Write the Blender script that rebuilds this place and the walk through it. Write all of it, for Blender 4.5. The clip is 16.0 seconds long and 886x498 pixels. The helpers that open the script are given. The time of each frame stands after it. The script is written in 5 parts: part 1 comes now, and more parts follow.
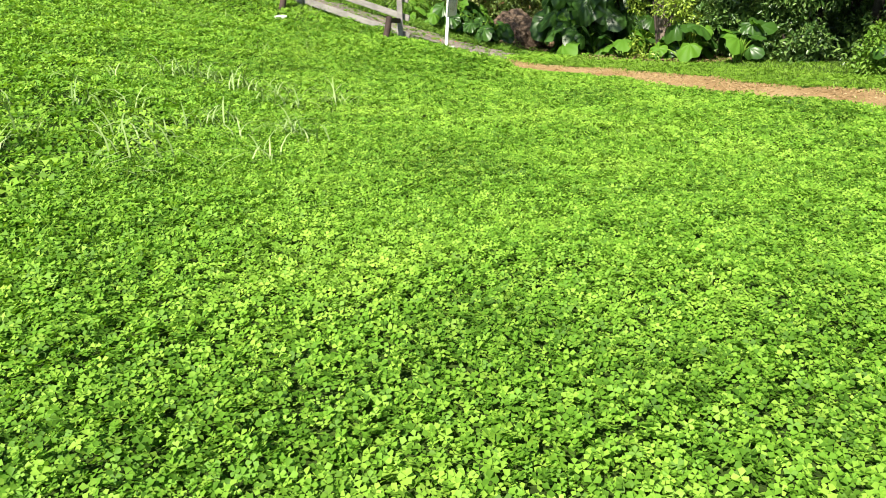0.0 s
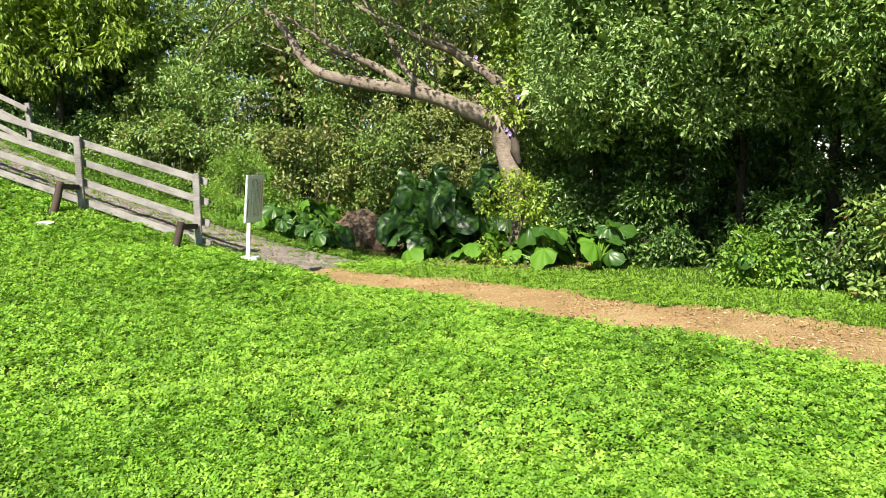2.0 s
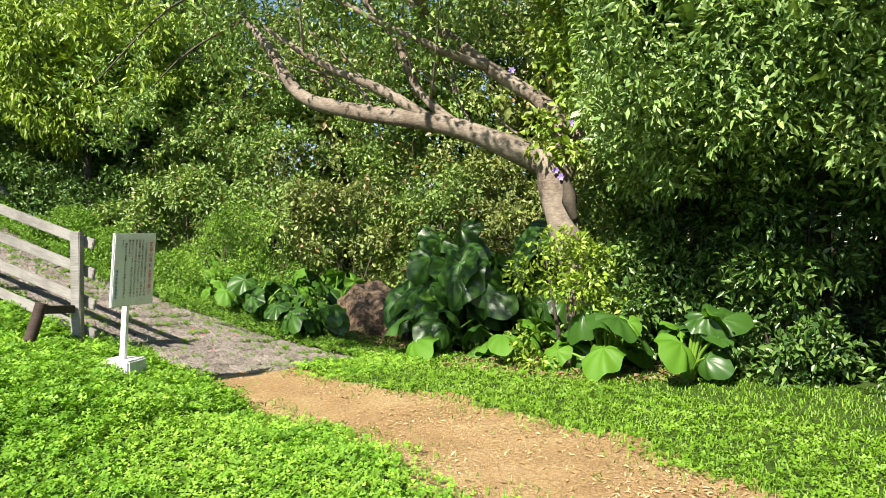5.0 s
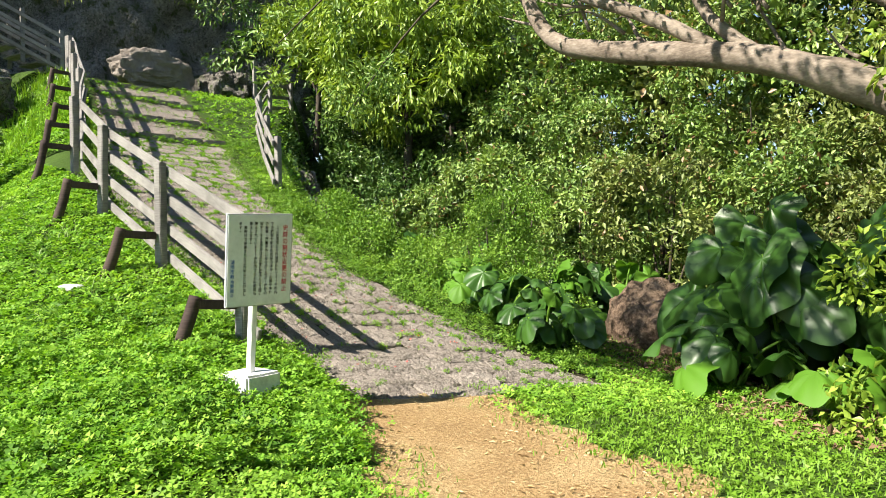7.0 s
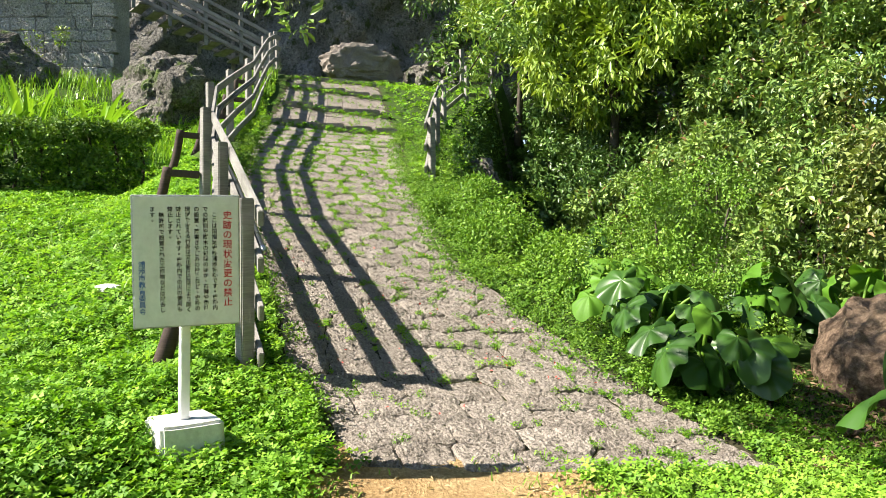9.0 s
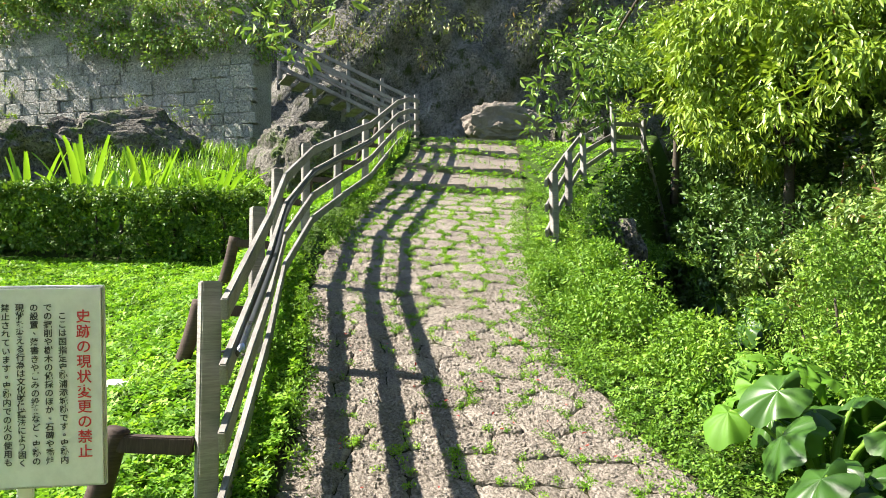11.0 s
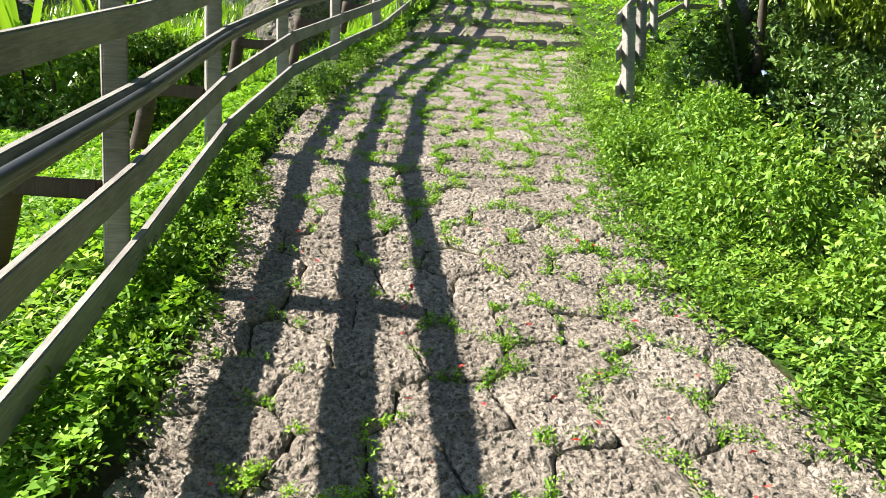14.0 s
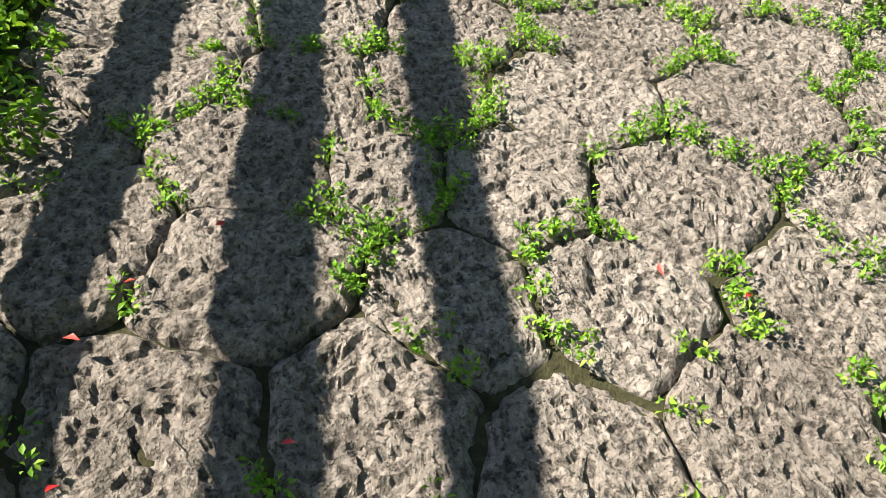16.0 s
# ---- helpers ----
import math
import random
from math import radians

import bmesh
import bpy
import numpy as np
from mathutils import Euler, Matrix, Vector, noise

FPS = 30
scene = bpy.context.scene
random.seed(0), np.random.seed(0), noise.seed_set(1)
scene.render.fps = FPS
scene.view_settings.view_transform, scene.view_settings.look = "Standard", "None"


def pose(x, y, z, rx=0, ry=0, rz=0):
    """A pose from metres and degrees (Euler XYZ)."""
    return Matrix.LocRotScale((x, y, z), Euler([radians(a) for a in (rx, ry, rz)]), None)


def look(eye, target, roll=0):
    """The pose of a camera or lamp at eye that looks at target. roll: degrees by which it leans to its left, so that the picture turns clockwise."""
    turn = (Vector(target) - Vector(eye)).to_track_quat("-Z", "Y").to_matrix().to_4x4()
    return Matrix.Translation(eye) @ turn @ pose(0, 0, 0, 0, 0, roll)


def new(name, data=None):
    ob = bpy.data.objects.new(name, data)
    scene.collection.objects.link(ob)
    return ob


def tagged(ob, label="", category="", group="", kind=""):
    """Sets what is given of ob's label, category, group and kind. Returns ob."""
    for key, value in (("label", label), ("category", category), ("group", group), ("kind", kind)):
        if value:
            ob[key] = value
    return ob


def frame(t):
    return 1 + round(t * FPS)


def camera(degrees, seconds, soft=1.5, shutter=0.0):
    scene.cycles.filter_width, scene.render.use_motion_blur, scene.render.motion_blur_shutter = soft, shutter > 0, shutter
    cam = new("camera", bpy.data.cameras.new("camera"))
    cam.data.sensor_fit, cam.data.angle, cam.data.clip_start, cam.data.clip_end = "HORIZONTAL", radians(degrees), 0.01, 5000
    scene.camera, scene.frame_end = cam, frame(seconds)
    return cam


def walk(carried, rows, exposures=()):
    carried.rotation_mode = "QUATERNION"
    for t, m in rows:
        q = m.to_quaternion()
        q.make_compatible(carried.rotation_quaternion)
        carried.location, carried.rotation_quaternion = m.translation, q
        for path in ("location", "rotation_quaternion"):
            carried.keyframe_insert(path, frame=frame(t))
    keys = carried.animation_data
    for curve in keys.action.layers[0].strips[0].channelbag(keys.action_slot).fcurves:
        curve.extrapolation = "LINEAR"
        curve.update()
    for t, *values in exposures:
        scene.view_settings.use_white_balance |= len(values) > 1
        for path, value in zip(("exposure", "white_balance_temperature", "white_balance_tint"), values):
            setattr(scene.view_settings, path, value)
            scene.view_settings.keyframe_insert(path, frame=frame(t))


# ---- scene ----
cam = camera(60.4, 16.0, soft=0.9)
METRES, EYE, TILT, LEAN, TURN = 19.0, 1.4, 0.93, 9.3, 11.0
ROWS = [
    (0.0, 0.0, 0.0, 0.0, 2.92, -20.13, -7.99),
    (0.5, 0.0194, 0.0277, 0.0039, 2.22, -14.97, -8.0),
    (1.0, 0.038, 0.0599, 0.0079, 0.81, -10.85, -7.99),
    (1.5, 0.0541, 0.0937, 0.0106, -1.25, -7.71, -8.0),
    (2.0, 0.0724, 0.1284, 0.0133, -3.46, -5.3, -8.03),
    (2.5, 0.0849, 0.1631, 0.0153, -5.26, -3.38, -8.08),
    (3.0, 0.0982, 0.2005, 0.0173, -6.12, -1.82, -8.11),
    (5.5, 0.1513, 0.3666, 0.0185, 10.98, -2.11, -7.95),
    (6.0, 0.1596, 0.4009, 0.0177, 17.99, -3.49, -7.66),
    (6.5, 0.168, 0.4372, 0.0203, 25.7, -4.99, -7.24),
    (7.0, 0.1733, 0.4712, 0.0218, 32.8, -6.27, -6.63),
    (7.5, 0.176, 0.5031, 0.0218, 38.58, -7.12, -6.07),
    (8.0, 0.1702, 0.5357, 0.0221, 43.57, -7.7, -5.56),
    (8.5, 0.168, 0.5666, 0.0203, 47.69, -8.11, -5.16),
    (9.0, 0.1606, 0.5953, 0.017, 51.61, -8.44, -4.74),
    (9.5, 0.1516, 0.6263, 0.0154, 55.82, -8.55, -4.22),
    (10.0, 0.1329, 0.6495, 0.0158, 59.88, -7.91, -3.71),
    (12.5, 0.0873, 0.6919, 0.0132, 66.78, -2.54, -3.14),
    (13.0, 0.0614, 0.7078, 0.0069, 66.88, -4.69, -3.11),
    (13.5, 0.0291, 0.7194, 0.0005, 66.92, -8.26, -3.09),
    (14.0, -0.0012, 0.7318, -0.0062, 66.98, -12.95, -3.05),
    (14.5, -0.0376, 0.7439, -0.0102, 67.07, -18.61, -2.98),
    (15.0, -0.0725, 0.7577, -0.0098, 67.15, -24.62, -2.9),
    (15.5, -0.1072, 0.7672, -0.0088, 67.2, -30.06, -2.81),
    (16.0, -0.1333, 0.7804, -0.0063, 67.3, -34.73, -2.69),
]
walk(cam, [(t, pose(0, 0, EYE, TILT, LEAN, TURN) @ pose(METRES * x, METRES * y, METRES * z, 90 + pitch, roll, yaw)) for t, x, y, z, yaw, pitch, roll in ROWS],
     exposures=[(0.0, 1.25), (3.0, 1.35), (6.5, 1.49), (9.0, 1.77), (12.5, 2.1), (13.5, 2.04), (14.5, 1.82), (16.0, 1.74)])

# ---- world and sun ----
SUN = Vector((-0.25, -1.0, 1.0)).normalized()
world = bpy.data.worlds.new("sky")
scene.world = world
world.use_nodes = True
sky = world.node_tree.nodes.new("ShaderNodeTexSky")
sky.sky_type, sky.sun_disc = "NISHITA", False
sky.sun_elevation, sky.sun_rotation = math.asin(SUN.z), math.pi + 0.245
sky.air_density, sky.dust_density = 1.0, 0.4
back = world.node_tree.nodes["Background"]
back.inputs[1].default_value = 0.062
world.node_tree.links.new(sky.outputs[0], back.inputs[0])
sun = new("sun", bpy.data.lights.new("sun", "SUN"))
sun.data.energy, sun.data.angle, sun.data.color = 5.0, radians(0.55), (1.0, 0.92, 0.79)
sun.matrix_world = look(SUN * 40, (0, 0, 0))

# ---- materials ----
def nodes_of(name):
    m = bpy.data.materials.new(name)
    m.use_nodes = True
    t = m.node_tree
    return m, t, t.nodes["Principled BSDF"], t.links


def ramp(t, links, fac, stops):
    r = t.nodes.new("ShaderNodeValToRGB")
    e = r.color_ramp.elements
    while len(e) < len(stops):
        e.new(0.5)
    for k, (p, c) in zip(e, stops):
        k.position, k.color = p, (*c, 1)
    links.new(fac, r.inputs[0])
    return r.outputs[0]


def noise_tex(t, links, scale, detail=4, rough=0.6, vec=None, kind="ShaderNodeTexNoise"):
    n = t.nodes.new(kind)
    n.inputs["Scale"].default_value = scale
    if kind == "ShaderNodeTexNoise":
        n.inputs["Detail"].default_value, n.inputs["Roughness"].default_value = detail, rough
    links.new(vec if vec else coords(t), n.inputs["Vector"])
    return n


def coords(t):
    g = t.nodes.get("where") or t.nodes.new("ShaderNodeNewGeometry")
    g.name = "where"
    return g.outputs["Position"]


def mixc(t, links, fac, a, b, mode="MIX"):
    m = t.nodes.new("ShaderNodeMix")
    m.data_type, m.blend_type = "RGBA", mode
    for k, v in ((0, fac), (6, a), (7, b)):
        if isinstance(v, (int, float)):
            m.inputs[k].default_value = v
        elif isinstance(v, tuple):
            m.inputs[k].default_value = (*v, 1)
        else:
            links.new(v, m.inputs[k])
    return m.outputs[2]


def bump(t, links, b, height, strength, dist):
    n = t.nodes.new("ShaderNodeBump")
    n.inputs["Strength"].default_value, n.inputs["Distance"].default_value = strength, dist
    links.new(height, n.inputs["Height"])
    links.new(n.outputs[0], b.inputs["Normal"])
    return n


def leaf_mat(name, dark, mid, light, rough=0.45, through_light=0.3, spot=None, gloss=0.45):
    """Foliage: each leaf its own tone, slow drifts of tone over the plant, some light through the blade."""
    m, t, b, links = nodes_of(name)
    g = t.nodes.new("ShaderNodeNewGeometry")
    stops = [(0.0, dark), (0.5, mid), (1.0, light)]
    c = ramp(t, links, g.outputs["Random Per Island"], stops)
    n = noise_tex(t, links, 0.9, 3)
    c = mixc(t, links, 0.38, c, ramp(t, links, n.outputs[0], [(0.3, dark), (0.5, mid), (0.72, light)]))
    if spot:
        h = t.nodes.new("ShaderNodeMath")
        h.operation = "GREATER_THAN"
        h.inputs[1].default_value = 0.965
        links.new(g.outputs["Random Per Island"], h.inputs[0])
        c = mixc(t, links, h.outputs[0], c, spot)
    links.new(c, b.inputs["Base Color"])
    b.inputs["Roughness"].default_value = rough
    b.inputs["Specular IOR Level"].default_value = gloss
    tr = t.nodes.new("ShaderNodeBsdfTranslucent")
    links.new(mixc(t, links, 1.0, c, (1.0, 1.0, 0.45), "MULTIPLY"), tr.inputs[0])
    mx = t.nodes.new("ShaderNodeMixShader")
    mx.inputs[0].default_value = through_light
    links.new(b.outputs[0], mx.inputs[1])
    links.new(tr.outputs[0], mx.inputs[2])
    links.new(mx.outputs[0], t.nodes["Material Output"].inputs[0])
    return m


def maths(t, links, op, a, b):
    n = t.nodes.new("ShaderNodeMath")
    n.operation = op
    for k, v in ((0, a), (1, b)):
        if isinstance(v, (int, float)):
            n.inputs[k].default_value = v
        else:
            links.new(v, n.inputs[k])
    return n.outputs[0]


def rock_mat(name, dark, mid, light, scale=6.0, pits=1.0, moss=None, per_object=True):
    """Weathered coral limestone: blotches, grain and eaten-out pits."""
    m, t, b, links = nodes_of(name)
    big = noise_tex(t, links, scale * 0.35, 5, 0.6)
    fine = noise_tex(t, links, scale * 6, 8, 0.72)
    midn = noise_tex(t, links, scale * 2.2, 4, 0.55)
    c = ramp(t, links, big.outputs[0], [(0.3, dark), (0.5, mid), (0.7, light)])
    if per_object:
        o = t.nodes.new("ShaderNodeObjectInfo")
        c = mixc(t, links, 0.45, c, ramp(t, links, o.outputs["Random"], [(0, tuple(v * 0.8 for v in mid)), (0.5, mid), (1, light)]))
    c = mixc(t, links, 0.38, c, ramp(t, links, fine.outputs[0], [(0.33, tuple(v * 0.45 for v in dark)), (0.47, mid), (0.62, tuple(min(1, v * 1.3) for v in light))]))
    rub = noise_tex(t, links, scale * 4.6, 7, 0.66)
    hole = ramp(t, links, rub.outputs[0], [(0.37, (1, 1, 1)), (0.45, (0, 0, 0))])
    c = mixc(t, links, maths(t, links, "MULTIPLY", hole, 0.55), c, tuple(v * 0.5 for v in dark))
    speck = noise_tex(t, links, scale * 11, 3, 0.6)
    dot = ramp(t, links, speck.outputs[0], [(0.36, (1, 1, 1)), (0.43, (0, 0, 0))])
    c = mixc(t, links, maths(t, links, "MULTIPLY", dot, 0.6), c, tuple(v * 0.4 for v in dark))
    if moss:
        mo = noise_tex(t, links, 2.3, 6, 0.7)
        c = mixc(t, links, ramp(t, links, mo.outputs[0], [(0.52, (0, 0, 0)), (0.64, (1, 1, 1))]), c, moss)
    links.new(c, b.inputs["Base Color"])
    b.inputs["Roughness"].default_value = 0.92
    b.inputs["Specular IOR Level"].default_value = 0.2
    pit = noise_tex(t, links, scale * 5.5, kind="ShaderNodeTexVoronoi")
    h = maths(t, links, "ADD", maths(t, links, "MULTIPLY", pit.outputs[0], 0.35 * pits), maths(t, links, "MULTIPLY", rub.outputs[0], 1.1))
    h = maths(t, links, "ADD", h, maths(t, links, "MULTIPLY", midn.outputs[0], 0.9))
    h = maths(t, links, "SUBTRACT", h, maths(t, links, "MULTIPLY", hole, 0.4 * pits))
    h = maths(t, links, "SUBTRACT", h, maths(t, links, "MULTIPLY", dot, 0.25 * pits))
    bump(t, links, b, h, 1.0, 0.21 / scale)
    return m


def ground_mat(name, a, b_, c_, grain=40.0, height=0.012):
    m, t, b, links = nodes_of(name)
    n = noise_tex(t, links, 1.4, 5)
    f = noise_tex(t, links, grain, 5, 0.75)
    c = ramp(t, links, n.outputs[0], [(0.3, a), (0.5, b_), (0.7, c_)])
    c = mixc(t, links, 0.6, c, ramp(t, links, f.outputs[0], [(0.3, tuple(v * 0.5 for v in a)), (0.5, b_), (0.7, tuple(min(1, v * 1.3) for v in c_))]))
    links.new(c, b.inputs["Base Color"])
    b.inputs["Roughness"].default_value = 0.95
    b.inputs["Specular IOR Level"].default_value = 0.15
    bump(t, links, b, f.outputs[0], 0.8, height)
    return m


def wood_mat(name, dark, mid, light, axis=(1, 1, 14), rough=0.8):
    """Weathered timber: long grain along the piece's own length, streaks and stains."""
    m, t, b, links = nodes_of(name)
    tc = t.nodes.new("ShaderNodeTexCoord")
    mp = t.nodes.new("ShaderNodeMapping")
    mp.inputs["Scale"].default_value = axis
    links.new(tc.outputs["Object"], mp.inputs[0])
    n = noise_tex(t, links, 9, 6, 0.7, mp.outputs[0])
    st = noise_tex(t, links, 2.2, 4, 0.6)
    c = ramp(t, links, n.outputs[0], [(0.3, dark), (0.5, mid), (0.72, light)])
    c = mixc(t, links, 0.4, c, ramp(t, links, st.outputs[0], [(0.35, dark), (0.6, light)]))
    links.new(c, b.inputs["Base Color"])
    b.inputs["Roughness"].default_value = rough
    b.inputs["Specular IOR Level"].default_value = 0.25
    bump(t, links, b, n.outputs[0], 0.5, 0.006)
    return m


def plain_mat(name, col, rough=0.5, metal=0.0, dirt=0.25):
    m, t, b, links = nodes_of(name)
    n = noise_tex(t, links, 14, 6, 0.7)
    links.new(ramp(t, links, n.outputs[0], [(0.35, tuple(v * (1 - dirt) for v in col)), (0.6, col)]), b.inputs["Base Color"])
    b.inputs["Roughness"].default_value, b.inputs["Metallic"].default_value = rough, metal
    return m


CLOVER = leaf_mat("clover", (0.03, 0.09, 0.009), (0.165, 0.36, 0.03), (0.4, 0.62, 0.085), 0.55, 0.4, None, 0.2)
GRASS = leaf_mat("grass_blades", (0.07, 0.16, 0.012), (0.15, 0.30, 0.02), (0.27, 0.42, 0.07), 0.5, 0.3, None, 0.25)
DRY = leaf_mat("pale_grass", (0.13, 0.24, 0.05), (0.25, 0.37, 0.11), (0.42, 0.52, 0.24), 0.6, 0.25)
WEED = leaf_mat("weed_leaves", (0.055, 0.135, 0.014), (0.13, 0.265, 0.026), (0.3, 0.47, 0.07), 0.5, 0.3, None, 0.3)
FOREST = leaf_mat("forest_leaves", (0.035, 0.08, 0.016), (0.145, 0.25, 0.05), (0.4, 0.52, 0.145), 0.42, 0.24, (0.2, 0.12, 0.05))
FRESH = leaf_mat("fresh_leaves", (0.085, 0.16, 0.018), (0.20, 0.31, 0.03), (0.37, 0.47, 0.08), 0.42, 0.3)
MID = leaf_mat("mid_green_leaves", (0.045, 0.105, 0.02), (0.15, 0.27, 0.055), (0.42, 0.56, 0.17), 0.38, 0.24)
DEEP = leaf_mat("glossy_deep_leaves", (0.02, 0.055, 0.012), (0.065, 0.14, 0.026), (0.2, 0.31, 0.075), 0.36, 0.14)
HEDGE = leaf_mat("hedge_leaves", (0.035, 0.085, 0.010), (0.085, 0.175, 0.02), (0.23, 0.36, 0.05), 0.55, 0.25)
DULL = leaf_mat("dull_leaves", (0.06, 0.085, 0.022), (0.175, 0.23, 0.055), (0.37, 0.42, 0.135), 0.5, 0.25, (0.3, 0.2, 0.1))
TARO = leaf_mat("elephant_ear_leaf", (0.012, 0.04, 0.007), (0.03, 0.085, 0.012), (0.07, 0.16, 0.02), 0.4, 0.2)
TARO_NEW = leaf_mat("young_elephant_ear_leaf", (0.05, 0.14, 0.012), (0.09, 0.22, 0.016), (0.15, 0.3, 0.03), 0.58, 0.34, None, 0.3)
TUFTED = leaf_mat("pale_tufted_leaves", (0.06, 0.125, 0.035), (0.17, 0.285, 0.075), (0.4, 0.54, 0.18), 0.4, 0.26)
LILY = leaf_mat("strap_leaf", (0.1, 0.22, 0.015), (0.2, 0.38, 0.03), (0.32, 0.48, 0.06), 0.35, 0.35)
PETAL = leaf_mat("red_petals", (0.45, 0.02, 0.02), (0.62, 0.04, 0.04), (0.7, 0.1, 0.06), 0.5, 0.2)
VIOLET = leaf_mat("violet_petals", (0.2, 0.12, 0.5), (0.3, 0.2, 0.65), (0.4, 0.3, 0.7), 0.5, 0.2)
STRAW = leaf_mat("straw", (0.22, 0.14, 0.06), (0.46, 0.34, 0.17), (0.68, 0.56, 0.34), 0.7, 0.1)
LITTER = leaf_mat("dead_leaves", (0.09, 0.05, 0.03), (0.2, 0.12, 0.07), (0.36, 0.25, 0.16), 0.7, 0.1)
# soil green halved in tone: the shade between clover leaves is in this colour
SOIL = ground_mat("gap_shaded_lawn_soil", (0.018, 0.034, 0.006), (0.034, 0.064, 0.010), (0.055, 0.10, 0.014))
DIRT = ground_mat("dirt", (0.235, 0.138, 0.06), (0.38, 0.25, 0.118), (0.56, 0.43, 0.235), 42.0, 0.05)
BED = ground_mat("path_bed_soil", (0.02, 0.019, 0.01), (0.038, 0.036, 0.018), (0.065, 0.063, 0.03))
MULCH = ground_mat("mulch", (0.075, 0.048, 0.034), (0.165, 0.115, 0.08), (0.32, 0.235, 0.165), 26.0, 0.07)
STONE = rock_mat("paving_limestone", (0.11, 0.094, 0.079), (0.24, 0.207, 0.177), (0.41, 0.365, 0.32), 10.0)
WALLSTONE = rock_mat("wall_limestone", (0.16, 0.155, 0.145), (0.33, 0.32, 0.302), (0.51, 0.495, 0.47), 4.5)
ROCK = rock_mat("mossy_rock", (0.06, 0.055, 0.048), (0.135, 0.125, 0.11), (0.28, 0.26, 0.23), 3.0, 1.0, (0.07, 0.11, 0.02), False)
CLIFF = rock_mat("cliff_rock", (0.065, 0.063, 0.058), (0.17, 0.163, 0.15), (0.32, 0.305, 0.28), 2.6, 1.0, (0.05, 0.065, 0.02), False)
TIMBER = wood_mat("grey_timber", (0.095, 0.088, 0.082), (0.195, 0.185, 0.174), (0.32, 0.305, 0.288))
RAILWOOD = wood_mat("grey_rail_timber", (0.095, 0.088, 0.082), (0.195, 0.185, 0.174), (0.32, 0.305, 0.288), (14, 14, 1))
DARKWOOD = wood_mat("dark_stained_timber", (0.02, 0.013, 0.011), (0.045, 0.03, 0.026), (0.085, 0.06, 0.05))
BARK = wood_mat("bark", (0.06, 0.045, 0.034), (0.17, 0.135, 0.105), (0.34, 0.29, 0.24), (2, 2, 5), 0.9)
DARKBARK = wood_mat("dark_bark", (0.025, 0.02, 0.015), (0.055, 0.045, 0.035), (0.1, 0.085, 0.065), (2, 2, 5), 0.9)
WHITE = plain_mat("white_paint", (0.78, 0.79, 0.80), 0.45, 0, 0.12)
CONCRETE = plain_mat("white_concrete", (0.7, 0.7, 0.68), 0.85, 0, 0.3)
RED = plain_mat("red_ink", (0.62, 0.03, 0.05), 0.5, 0, 0.05)
BLUE = plain_mat("blue_ink", (0.05, 0.14, 0.45), 0.5, 0, 0.05)
BLACK = plain_mat("black_ink", (0.03, 0.03, 0.035), 0.5, 0, 0.05)
STEEL = plain_mat("steel_pipe", (0.5, 0.53, 0.58), 0.25, 1.0, 0.3)
RUBBER = plain_mat("dark_sleeve", (0.04, 0.045, 0.05), 0.35, 0, 0.3)

# ---- mesh helpers ----
RNG = np.random.default_rng(7)


def mesh_of(name, v, f, mat, smooth=False):
    """A mesh from vertices and faces of one size (an array) or of mixed sizes (a list)."""
    me = bpy.data.meshes.new(name)
    v = np.asarray(v, dtype=np.float32)
    if isinstance(f, np.ndarray):
        k = f.shape[1]
        me.vertices.add(len(v))
        me.vertices.foreach_set("co", v.ravel())
        me.loops.add(f.size)
        me.loops.foreach_set("vertex_index", f.ravel().astype(np.int32))
        me.polygons.add(len(f))
        me.polygons.foreach_set("loop_start", np.arange(0, f.size, k, dtype=np.int32))
        me.update(calc_edges=True)
        me.validate()
    else:
        me.from_pydata(v.tolist(), [], f)
        me.update()
    me.materials.append(mat)
    if smooth:
        me.polygons.foreach_set("use_smooth", [True] * len(me.polygons))
    return me


def part(name, me, parent=None, label="", m=None):
    """One mesh object, under a thing or a part."""
    if isinstance(me, bmesh.types.BMesh):
        raise TypeError
    ob = new(name, me)
    if m is not None:
        ob.matrix_basis = m
    if parent:
        ob.parent = parent
    if label:
        ob["label"] = label
    return ob


def from_bm(name, bm, mat, smooth=False):
    me = bpy.data.meshes.new(name)
    bm.to_mesh(me)
    bm.free()
    me.materials.append(mat)
    if smooth:
        me.polygons.foreach_set("use_smooth", [True] * len(me.polygons))
    return me


def box_mesh(name, sx, sy, sz, mat, bevel=0.006, rough=0.0, seed=0, cuts=0):
    """A sawn block centred on its origin, with broken edges and slightly uneven faces."""
    bm = bmesh.new()
    bmesh.ops.create_cube(bm, size=1)
    bmesh.ops.scale(bm, vec=(sx, sy, sz), verts=bm.verts)
    bmesh.ops.bevel(bm, geom=bm.edges[:], offset=bevel, segments=2, affect="EDGES")
    if cuts:
        bmesh.ops.subdivide_edges(bm, edges=bm.edges[:], cuts=cuts, use_grid_fill=True)
    if rough:
        for v in bm.verts:
            v.co += noise.noise_vector(v.co * 5 + Vector((seed * 3.1, 0, 0))) * rough
    return from_bm(name, bm, mat)


